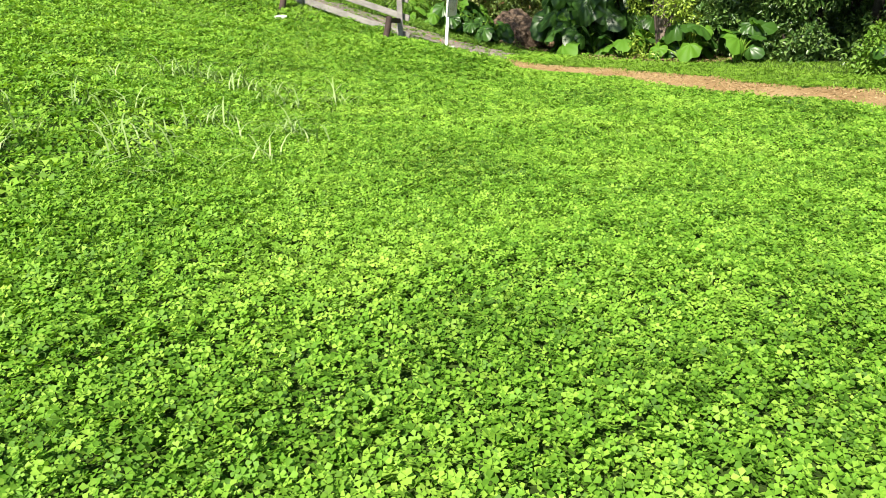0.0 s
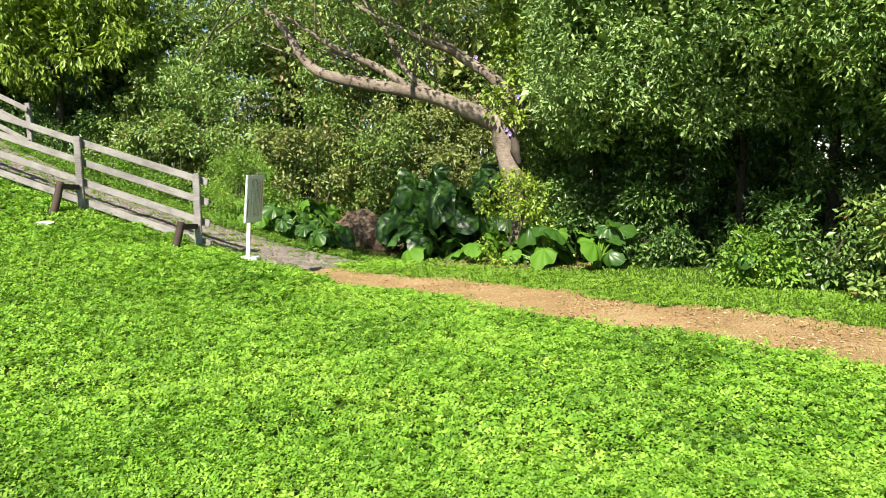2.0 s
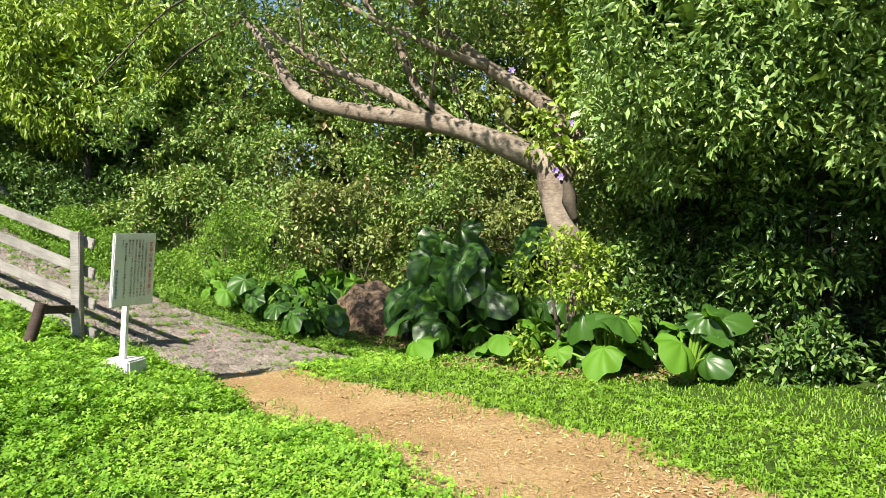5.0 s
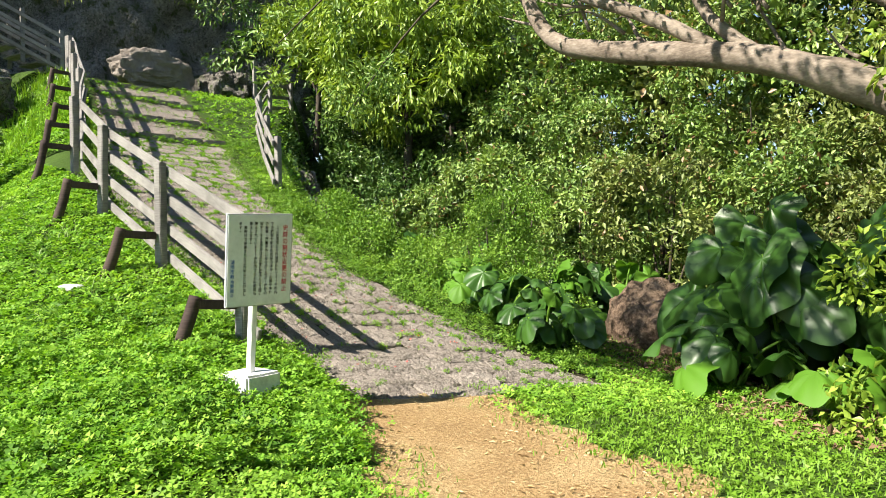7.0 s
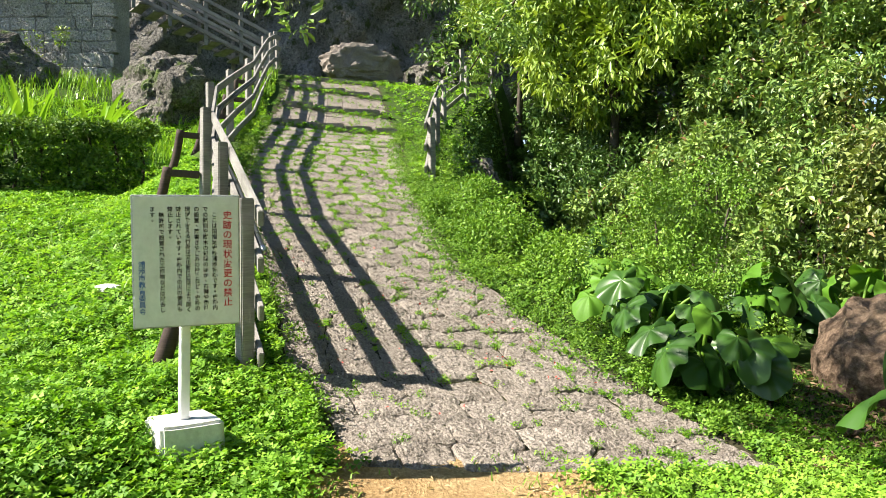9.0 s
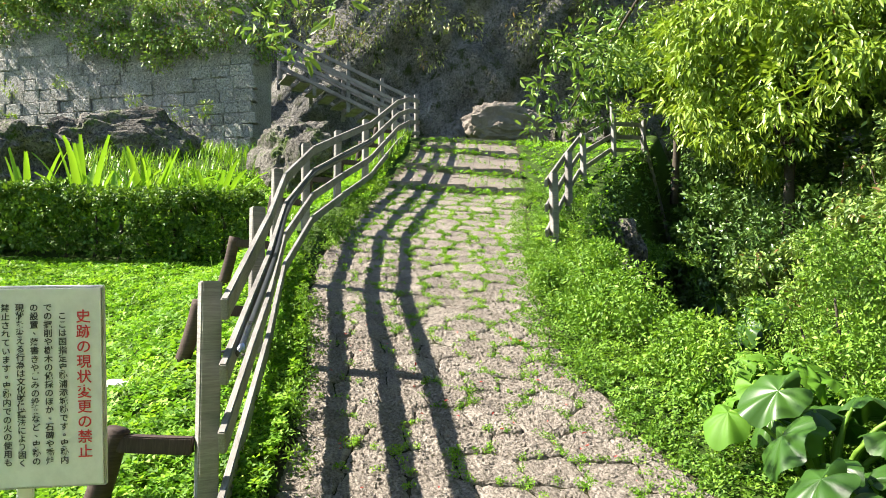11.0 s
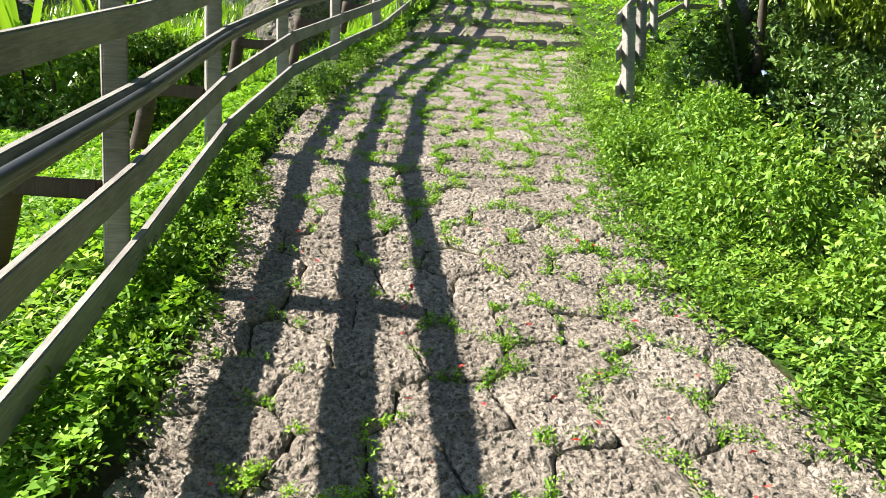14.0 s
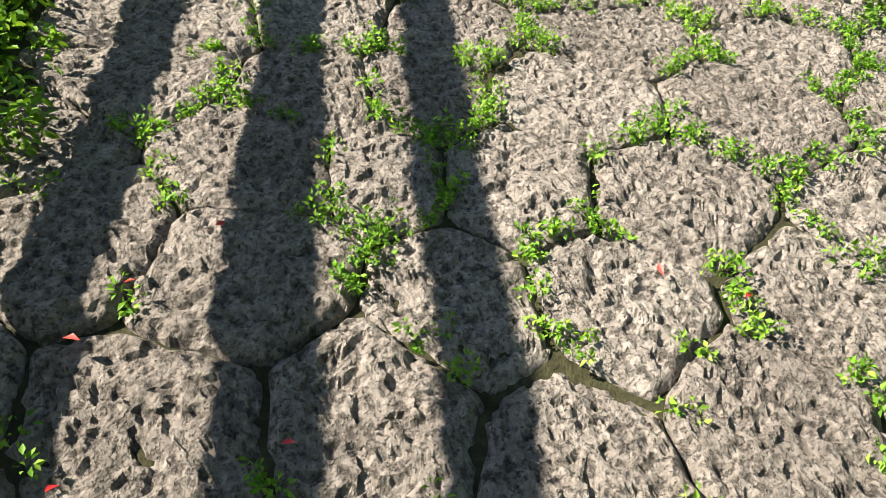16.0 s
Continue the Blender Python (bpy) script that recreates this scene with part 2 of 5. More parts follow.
def tube(name, pts, radii, mat, sides=10, wobble=0.0):
    """A tapered limb through the points."""
    pts = [Vector(p) for p in pts]
    fine, rad = [], []
    for i in range(len(pts) - 1):
        p0, p1, p2, p3 = pts[max(i - 1, 0)], pts[i], pts[i + 1], pts[min(i + 2, len(pts) - 1)]
        for k in range(4):
            u = k / 4
            fine.append(0.5 * ((2 * p1) + (p2 - p0) * u + (2 * p0 - 5 * p1 + 4 * p2 - p3) * u * u + (3 * p1 - p0 - 3 * p2 + p3) * u ** 3))
            rad.append(radii[i] * (1 - u) + radii[i + 1] * u)
    fine.append(pts[-1])
    rad.append(radii[-1])
    v, f = [], []
    for i, (p, r) in enumerate(zip(fine, rad)):
        d = (fine[min(i + 1, len(fine) - 1)] - fine[max(i - 1, 0)]).normalized()
        q = d.to_track_quat("Z", "Y")
        for k in range(sides):
            a = 2 * math.pi * k / sides
            rr = r * (1 + wobble * noise.noise(p * 3 + Vector((math.cos(a), math.sin(a), 0)) * 1.3))
            v.append(p + q @ Vector((math.cos(a) * rr, math.sin(a) * rr, 0)))
    n = len(fine)
    for i in range(n - 1):
        for k in range(sides):
            f.append((i * sides + k, i * sides + (k + 1) % sides, (i + 1) * sides + (k + 1) % sides, (i + 1) * sides + k))
    f.append(tuple(range(sides))[::-1])
    f.append(tuple((n - 1) * sides + k for k in range(sides)))
    return mesh_of(name, [tuple(p) for p in v], f, mat, True)


def unit(a):
    return a / np.maximum(np.linalg.norm(a, axis=1, keepdims=True), 1e-6)


def leaf_mesh(name, p, d, n, size, width, mat, fold=0.25, sides=4):
    """Many single leaves: p where each sits, d the way of its tip, n the way its face looks. Each is an island with a crease down its middle."""
    d = unit(d)
    s = unit(np.cross(d, n))
    n = np.cross(s, d)
    L = np.asarray(size).reshape(-1, 1) * np.ones((len(p), 1))
    W = L * width
    if sides == 4:
        v = np.stack([p, p + d * L * 0.45 - s * W * 0.5 + n * W * fold, p + d * L - n * L * 0.12, p + d * L * 0.45 + s * W * 0.5 + n * W * fold], 1)
        f = np.array([[0, 1, 2], [0, 2, 3]])
    else:
        v = np.stack([p, p + d * L * 0.3 - s * W * 0.45 + n * W * fold, p + d * L * 0.68 - s * W * 0.4 + n * W * fold * 0.8, p + d * L - n * L * 0.15,
                      p + d * L * 0.68 + s * W * 0.4 + n * W * fold * 0.8, p + d * L * 0.3 + s * W * 0.45 + n * W * fold], 1)
        f = np.array([[0, 1, 2], [0, 2, 3], [0, 3, 4], [0, 4, 5]])
    k = v.shape[1]
    faces = (f[None] + (np.arange(len(p)) * k)[:, None, None]).reshape(-1, 3)
    return mesh_of(name, v.reshape(-1, 3), faces, mat)


def clumps(name, centres, radii, per, size, width, mat, droop=0.2, sides=4, flat=0.8, spread=0.6):
    """Foliage as many tufts: the leaves of each tuft sit round its centre and point outward."""
    c = np.repeat(np.asarray(centres, float), per, 0)
    r = np.repeat(np.asarray(radii, float), per)[:, None]
    u = unit(RNG.normal(size=(len(c), 3)))
    rad = RNG.uniform(0.35, 1.0, (len(c), 1)) ** 0.6
    p = c + u * r * rad * np.array([1, 1, flat])
    d = u + RNG.normal(size=u.shape) * 0.6 + np.array([0, 0, -droop])
    n = u * 0.6 + np.array([0, 0, 0.9]) + RNG.normal(size=u.shape) * spread
    return leaf_mesh(name, p, d, n, size * RNG.uniform(0.6, 1.35, len(p)), width, mat, 0.2, sides)


def wave(x, y, f, k=0.0):
    """A cheap smooth noise, about -1 to 1."""
    return (np.sin(x * f + 1.7 + k) * np.cos(y * f * 1.13 - 0.6 + k * 1.3) + 0.6 * np.sin(x * f * 2.3 - y * f * 1.9 + 2.1 * k) + 0.4 * np.cos(x * f * 4.1 + y * f * 3.7 + k)) / 1.6


# ---- the lie of the land ----
def softplus(v, w):
    v = v / w
    return w * (np.log1p(np.exp(-np.abs(v))) + np.maximum(v, 0))


def step01(a, b, v):
    u = np.clip((v - a) / (b - a), 0, 1)
    return u * u * (3 - 2 * u)


def fence_y(x):
    return np.interp(-x, [2, 3.89, 5.88, 7.75, 9.73, 11.92, 14.2, 15.9, 18, 20.6], [12.5, 12.8, 13.05, 13.27, 13.72, 14.6, 15.34, 15.97, 16.7, 17.7])


def left_y(x):
    return np.interp(-x, [2.3, 3.3, 3.9, 5.3, 7.1, 8.6, 11.7, 14.2, 17.9, 21], [13.05, 13.12, 13.07, 13.36, 13.52, 13.77, 14.9, 15.9, 17.3, 18.2])


def right_y(x):
    return np.interp(-x, [1.8, 2.3, 3.7, 5.6, 6.6, 8.8, 12.2, 14.2, 17.9, 21], [15.2, 15.3, 15.35, 15.35, 15.6, 16.25, 17.6, 18.3, 19.6, 20.6])


def gully_y(x):
    return np.interp(-x, [2, 4, 6, 7, 9.2, 11.25, 13.7, 16.6, 21], [16.6, 16.1, 16.05, 16.3, 17.15, 18.4, 19.9, 22.2, 25.5])


def height(x, y):
    x, y = np.asarray(x, float), np.asarray(y, float)
    xs = np.maximum(x, -17.2)
    slope = 0.1 + 0.3 * softplus(-2.3 - xs, 0.5) + 0.0045 * np.maximum(0, -4 - xs) ** 2 + 0.25 * np.maximum(0, -17.2 - x)
    slope = 7.0 - softplus(7.0 - slope, 0.2)
    lawn = 0.1 + 0.225 * softplus(-2.3 - x, 1.2) + 0.03 * np.maximum(0, -11.3 - x) ** 2 + 0.05 * np.exp(-((y - 4) / 4) ** 2)
    lawn = 5.3 - softplus(5.3 - lawn, 0.3)
    lawn = lawn + 0.16 * np.exp(-((x + 2.7) / 1.5) ** 2 - ((y - 11.5) / 0.9) ** 2) * step01(0.0, 0.7, -dirt_at(x, y))
    k = step01(-1.6, 0.0, y - fence_y(x))
    z = lawn * (1 - k) + slope * k
    g = step01(0.0, 1.3, y - gully_y(x)) * step01(-2.6, -5.0, x)
    floor = 0.05 + 0.12 * (slope - 0.1)
    z = z * (1 - g) + floor * g
    z = z + step01(22, 34, y) * 3.0 * step01(4, -4, x)
    return z + 0.03 * wave(x, y, 0.8) * step01(0.5, 3, np.abs(y - 14.5) + np.abs(np.minimum(x + 2, 0)) * 0)


def along(px, py, line):
    """The distance of points from a bent line."""
    best = np.full(np.shape(px), 1e9)
    for (ax, ay), (bx, by) in zip(line[:-1], line[1:]):
        t = np.clip(((px - ax) * (bx - ax) + (py - ay) * (by - ay)) / ((bx - ax) ** 2 + (by - ay) ** 2), 0, 1)
        best = np.minimum(best, np.hypot(px - ax - t * (bx - ax), py - ay - t * (by - ay)))
    return best


DIRT_LINE = [(-2.15, 13.35), (-0.9, 12.8), (0.3, 11.9), (1.4, 10.7), (3.3, 9.25), (6, 7.0), (12, 2.5)]


def dirt_at(x, y):
    """Over 0 inside the trodden dirt path."""
    return 0.80 + 0.16 * wave(x, y, 2.1) + 0.06 * wave(x, y, 7.0, 1.0) - along(x, y, DIRT_LINE)


def paved_at(x, y):
    """Over 0 on the paved path."""
    front = -2.35 + 0.45 * (y - 14.3)
    return np.minimum(np.minimum(y - left_y(x), right_y(x) - y), np.minimum(front - x, x + 20.5))


def ground_sheet():
    """One sheet, fine round the walk and reaching the horizon; the dirt of the path is split off along its ragged edge."""
    def axis(lo, a, b, hi, fine):
        inner = np.arange(a, b + fine / 2, fine)
        out = np.geomspace(0.15, 1, 24)
        return np.concatenate([a - (a - lo) * out[::-1] ** 3, inner, b + (hi - b) * out ** 3])
    xs, ys = axis(-600, -21, 8, 600, 0.125), axis(-600, -1, 25, 600, 0.125)
    X, Y = np.meshgrid(xs, ys)
    d0 = dirt_at(X, Y)
    gx, gy = (dirt_at(X + 0.01, Y) - d0) / 0.01, (dirt_at(X, Y + 0.01) - d0) / 0.01
    near = (np.abs(d0) < 0.075) & (np.abs(X) < 12) & (np.abs(Y) < 20)
    g2 = np.maximum(gx * gx + gy * gy, 0.3)
    X, Y = X - near * d0 * gx / g2, Y - near * d0 * gy / g2
    Z = height(np.clip(X, -30, 40), np.clip(Y, -30, 40))
    dirt = dirt_at(X, Y)
    Z = Z - 0.02 * step01(-0.05, 0.12, dirt) + 0.008 * wave(X, Y, 9) * (dirt > -0.1)
    Z = Z - 0.026 * step01(-0.02, 0.05, paved_at(X, Y))
    v = np.stack([X, Y, Z], -1).reshape(-1, 3)
    nx = len(xs)
    i, j = np.meshgrid(np.arange(len(xs) - 1), np.arange(len(ys) - 1))
    q = (j * nx + i).ravel()
    f = np.stack([q, q + 1, q + 1 + nx, q + nx], 1)
    mid = v[f].mean(1)
    isdirt = dirt_at(mid[:, 0], mid[:, 1]) > 0
    isbed = (paved_at(mid[:, 0], mid[:, 1]) > -0.05) & ~isdirt
    for name, pick, mat, label in (("ground", ~isdirt & ~isbed, SOIL, "green sloping lawn ground, darkened as the shade between clover and grass"),
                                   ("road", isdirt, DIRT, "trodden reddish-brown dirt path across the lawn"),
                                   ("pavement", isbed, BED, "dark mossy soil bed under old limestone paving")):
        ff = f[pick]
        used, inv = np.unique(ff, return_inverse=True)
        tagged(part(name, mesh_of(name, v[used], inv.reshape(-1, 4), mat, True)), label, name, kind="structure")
    return bpy.data.objects["pavement"]


PAVEMENT = ground_sheet()

# ---- fences ----
def beam(name, a, b, w, h, mat, parent, label="", seed=0):
    """A plank from a to b: its long side along its own z."""
    a, b = Vector(a), Vector(b)
    d = b - a
    side = d.cross(Vector((0, 0, 1))).normalized()
    up = side.cross(d).normalized()
    m = Matrix((side, up, d.normalized())).transposed().to_4x4()
    m.translation = (a + b) / 2
    return part(name, box_mesh(name, w, h, d.length, mat, 0.006, 0.004, seed, 1), parent, label, m)


def post_at(x, y, tall, parent, i, size=0.092):
    z = float(height(x, y))
    m = pose(x, y, z + tall / 2 - 0.1, RNG.uniform(-0.8, 0.8), RNG.uniform(-0.8, 0.8), 12 + RNG.uniform(-4, 4))
    return part("post", box_mesh("post", size, size, tall + 0.2, TIMBER, 0.007, 0.004, i, 2), parent, "", m)


def fence(name, posts, tall, drops, off, label, overhang=0.25):
    """Posts and planks; the planks are nailed to the path side of the posts."""
    root = tagged(new(name), label, "fence")
    tops = []
    for i, (x, y) in enumerate(posts):
        post_at(x, y, tall, root, i)
        tops.append(Vector((x, y, float(height(x, y)) + tall)))
    for i in range(len(tops) - 1):
        a, b = tops[i], tops[i + 1]
        d = (b - a).normalized()
        side = Vector((-d.y, d.x, 0)).normalized() * off
        for k, drop in enumerate(drops):
            s = a - d * overhang if i == 0 else a
            w = Vector((0, 0, drop))
            beam("rail", s + side - w, b + side - w + d * 0.02, 0.036, 0.1, RAILWOOD, root, "", i * 7 + k)
    return root, tops


FENCE_POSTS = [(-3.89, 12.8), (-5.79, 13.05), (-7.7, 13.27), (-9.73, 13.72), (-11.2, 14.3), (-12.7, 14.95), (-14.5, 15.55), (-16.2, 16.15), (-18.2, 16.85), (-20.3, 17.6)]
left_fence, tops = fence("wooden_fence", FENCE_POSTS, 1.1, (0.09, 0.375, 0.67, 0.96), -0.085,
                         "weathered grey timber plank fence beside the stone path", 0.14)
pipe_pts = [t + Vector((0, 0, -0.36)) + Vector((0.02, 0.128, 0)) for t in tops[:6]]
pipe_pts[0] = pipe_pts[0] + (pipe_pts[0] - pipe_pts[1]).normalized() * -0.12
rail_pipe = tagged(part("handrail_pipe", tube("handrail_pipe", pipe_pts, [0.021] * 6, RUBBER, 10)), "thin dark sleeved steel handrail pipe along a timber fence", "handrail")
part("end_sleeve", tube("end_sleeve", [pipe_pts[0] - (pipe_pts[1] - pipe_pts[0]) * 0.02, pipe_pts[0] + (pipe_pts[1] - pipe_pts[0]) * 0.2], [0.023, 0.023], STEEL, 12), rail_pipe, "shiny bare steel end")
for i, p in enumerate(pipe_pts[:4]):
    part("bracket", tube("bracket", [p + Vector((-0.2 if i == 0 else 0, -0.11, -0.02)), p + Vector((-0.2 if i == 0 else 0, 0, 0.0))], [0.008, 0.008], RUBBER, 6), rail_pipe)

for i, (x, y) in enumerate(FENCE_POSTS[:8]):
    brace = tagged(new("fence_brace"), "dark-stained round timber brace stake propping a grey fence post", "fence brace", "braces along the fence")
    fx, fy = x - 0.12, y - 0.47
    z = float(height(fx, fy))
    top = Vector((x - 0.06, y - 0.38, max(z + 0.36, float(height(x, y)) + 0.44)))
    part("stake", tube("stake", [(fx - 0.03, fy - 0.08, z - 0.15), (fx + 0.03, fy + 0.03, z + 0.2), top], [0.055, 0.053, 0.05], DARKWOOD, 12, 0.05), brace)
    pz = float(height(x, y))
    beam("tie", top + Vector((0, 0, -0.06)), Vector((x, y - 0.06, top.z - 0.08)), 0.07, 0.075, DARKWOOD, brace, "", i)

right_fence, rtops = fence("wooden_fence", [(-9.24, 16.83), (-11.25, 17.96), (-13.7, 19.4), (-16.4, 21.5), (-17.1, 22.7), (-17.6, 24.0)], 0.93, (0.1, 0.42, 0.74), 0.085,
                           "weathered grey plank fence above an overgrown gully", 0.15)

# ---- the notice ----
def text_mesh(chars, cell, gap, mat, name, rows):
    """A column of characters, set downward from the origin."""
    made = []
    for i, ch in enumerate(chars):
        if ch == " ":
            continue
        c = bpy.data.curves.new("glyph", "FONT")
        c.body, c.size, c.align_x, c.align_y, c.offset = ch, cell * 1.12, "CENTER", "CENTER", 0.00045
        ob = bpy.data.objects.new("glyph", c)
        me = bpy.data.meshes.new_from_object(ob)
        dx, dy = (cell * 0.35, cell * 0.3) if ch in "。、" else (0, 0)
        made.append((me, dx, -i * gap + dy))
        bpy.data.objects.remove(ob)
    v, f = [], []
    for me, dx, y in made:
        k = len(v)
        v += [(p.co.x + dx, p.co.y + y, 0) for p in me.vertices]
        f += [tuple(k + n for n in p.vertices) for p in me.polygons]
        bpy.data.meshes.remove(me)
    return mesh_of(name, v, f, mat)


def notice():
    x, y = -2.99, 12.29
    z = float(height(x, y))
    root = tagged(new("notice_board"), "white painted notice board with red, black and blue writing", "sign")
    root.location = (x, y, z)
    part("base", box_mesh("base", 0.3, 0.3, 0.3, CONCRETE, 0.015, 0.008, 3, 2), root, "white painted concrete block", pose(0, 0, 0.55 - z - 0.15, 0, 0, 8))
    part("pole", box_mesh("pole", 0.045, 0.045, 1.0, WHITE, 0.004), root, "", pose(0.05, 0, 1.0 - z, 0, 4.5, 6))
    board = part("board", box_mesh("board", 0.03, 0.475, 0.615, WHITE, 0.004), root, "", pose(0.135, 0.0, 1.32 - z, 0.8, 6.5, -5))
    edge = part("rim", box_mesh("rim", 0.022, 0.483, 0.623, plain_mat("grey_rim", (0.5, 0.52, 0.54), 0.4, 0.0), 0.003), board)
    columns = [("史跡の現状変更の禁止", 0.039, 0.0465, RED, 0.183, 0.215), (" ここは国指定史跡浦添城跡です。史跡内", 0.0225, 0.0262, BLACK, 0.123, 0.245),
               ("での掘削や樹木の伐採のほか、石碑や香炉", 0.0225, 0.0262, BLACK, 0.082, 0.245), ("の設置、落書きやごみの投棄など、史跡の", 0.0225, 0.0262, BLACK, 0.043, 0.245),
               ("現状を変える行為は文化財保護法により固く", 0.0225, 0.0250, BLACK, 0.003, 0.245), ("禁止されています。史跡内での火の使用も", 0.0225, 0.0262, BLACK, -0.037, 0.245),
               ("禁止します。", 0.0225, 0.0262, BLACK, -0.074, 0.245), (" 無許可で設置された工作物などは撤去し", 0.0225, 0.0262, BLACK, -0.112, 0.245),
               ("ます。", 0.0225, 0.0262, BLACK, -0.15, 0.245), ("浦添市教育委員会", 0.028, 0.0315, BLUE, -0.2, -0.01)]
    for body, cell, gap, mat, across, top in columns:
        m = Matrix(((0, 0, 1, 0.0175), (1, 0, 0, across), (0, 1, 0, top), (0, 0, 0, 1)))
        part("writing", text_mesh(body, cell, gap, mat, "writing", 1), board, "", m)


notice()

# ---- elephant ears ----
def taro_blade(name, mat, curl):
    """A heart-shaped leaf with a sunk midrib, wavy rim and thickness of a leaf, tip along +y."""
    v, f = [], []
    rim = 44
    for ring in (0.0, 0.45, 0.8, 1.0):
        for k in range(rim):
            a = 2 * math.pi * k / rim
            r = 0.40 * (1 + 0.10 * math.cos(a) + 0.16 * max(0, math.cos(a)) ** 6) * (1 - 0.6 * math.exp(-((a - math.pi) / 0.36) ** 2))
            px, py = math.sin(a) * r * ring * 0.92, math.cos(a) * r * ring * 1.12 + 0.05
            z = 0.007 * abs(math.sin(a * 5.5)) * ring - 0.16 * ring * ring * curl + 0.10 * abs(px) * (1 - ring) + 0.035 * ring * math.sin(a * 7 + curl * 5) - 0.2 * max(py, 0) ** 2 * curl + 0.007 * math.cos(a * 13) * ring + 0.035 * math.sin(a * 5 + curl * 3) * ring
            v.append((px, py, z))
    for ring in range(3):
        for k in range(rim):
            a, b = ring * rim + k, ring * rim + (k + 1) % rim
            f.append((a, b, b + rim, a + rim))
    return mesh_of(name, v, f, mat, True)


BLADES = [taro_blade("leaf", TARO, c) for c in (0.6, 1.0, 1.5)] + [taro_blade("leaf", TARO_NEW, c) for c in (0.7, 1.2)]


def taro(x, y, count, tall, size, young=0.25, face=(0.5, -0.9), spread=0.5):
    root = tagged(new("elephant_ear_plant"), "elephant ear plant with broad glossy green heart-shaped leaves", "plant", "elephant ears by the path")
    z0 = float(height(x, y))
    root.location = (x, y, z0)
    for i in range(count):
        a = RNG.uniform(0, 2 * math.pi)
        r = spread * math.sqrt(RNG.uniform(0.05, 1))
        h = tall * RNG.uniform(0.35, 1.0) * (1 - 0.35 * r / spread)
        tip = Vector((math.cos(a) * r, math.sin(a) * r, h))
        part("stalk", tube("stalk", [(tip.x * 0.15, tip.y * 0.15, -0.05), (tip.x * 0.5, tip.y * 0.5, h * 0.65), tip], [0.022, 0.016, 0.009], WEED, 6), root)
        away = Vector((math.cos(a) * 1.1 + face[0] * 0.7 + RNG.uniform(-0.4, 0.4), math.sin(a) * 1.1 + face[1] * 0.7, 0)).normalized()
        steep = RNG.uniform(0.1, 1.0) if tall < 1 else RNG.uniform(0.2, 2.6)
        fwd = (away + Vector((0, 0, -steep))).normalized()
        side = fwd.cross(Vector((0, 0, 1))).normalized()
        up = side.cross(fwd)
        m = Matrix((side, fwd, up)).transposed().to_4x4()
        s = size * RNG.uniform(0.6, 1.2)
        m = Matrix.Translation(tip) @ m @ Matrix.Rotation(RNG.uniform(-0.9, 0.9), 4, "Y") @ Matrix.Rotation(RNG.uniform(-0.5, 0.5), 4, "Z") @ Matrix.Diagonal((s, s, s, 1))
        k = RNG.integers(3, 5) if RNG.uniform() < young else RNG.integers(0, 3)
        part("leaf", BLADES[k], root, "", m)


for spec in ((-1.35, 16.8, 14, 1.75, 0.86, 0.1), (-0.9, 16.6, 13, 1.85, 0.9, 0.08), (-1.4, 17.7, 9, 2.1, 0.9, 0.25), (-0.1, 17.0, 11, 1.9, 0.85, 0.1), (-1.2, 16.0, 9, 0.8, 0.62, 0.3),
             (-0.2, 15.6, 8, 0.6, 0.5, 0.7), (0.9, 15.0, 9, 0.85, 0.52, 0.5), (1.7, 14.6, 8, 0.8, 0.5, 0.4), (-3.1, 15.85, 17, 0.62, 0.42, 0.15), (-3.8, 16.05, 10, 0.7, 0.42, 0.35),
             (-3.9, 17.4, 10, 0.9, 0.5, 0.35), (-4.0, 19.0, 7, 1.0, 0.5, 0.6), (-6.6, 18.9, 8, 1.5, 0.5, 0.4), (-4.7, 16.4, 11, 0.6, 0.34, 1.0), (-9.8, 20.2, 9, 1.6, 0.55, 0.1), (-11.5, 20.8, 8, 1.5, 0.5, 0.1), (3.6, 12.6, 4, 0.7, 0.42, 0.6), (5.2, 11.4, 5, 0.9, 0.4, 0.5)):
    taro(spec[0], spec[1], int(spec[2] * 1.7), *spec[3:])

# ---- shrubs and trees ----
def shell(n, c, r, low=-0.3, front=None):
    """Places for tufts over a crown made of many rounded bulges, with hollows between them."""
    r = np.asarray(r, float)
    m = max(8, n // 9)
    u = unit(RNG.normal(size=(m * 6, 3)))
    u = u[u[:, 2] > low]
    if front is not None:
        u = u[u[:, 0] * front[0] + u[:, 1] * front[1] > -0.4]
    u = u[:m]
    hub = u * r * RNG.uniform(0.62, 0.92, (len(u), 1))
    k = RNG.integers(0, len(hub), n)
    d = unit(RNG.normal(size=(n, 3)) + u[k] * 0.9 + np.array([0, 0, 0.35]))
    size = (0.33 * r.mean() + 0.08) * RNG.uniform(0.75, 1.15, len(hub))
    return np.asarray(c) + hub[k] + d * size[k][:, None] * np.array([1, 1, 0.85]) * RNG.uniform(0.75, 1.05, (n, 1))


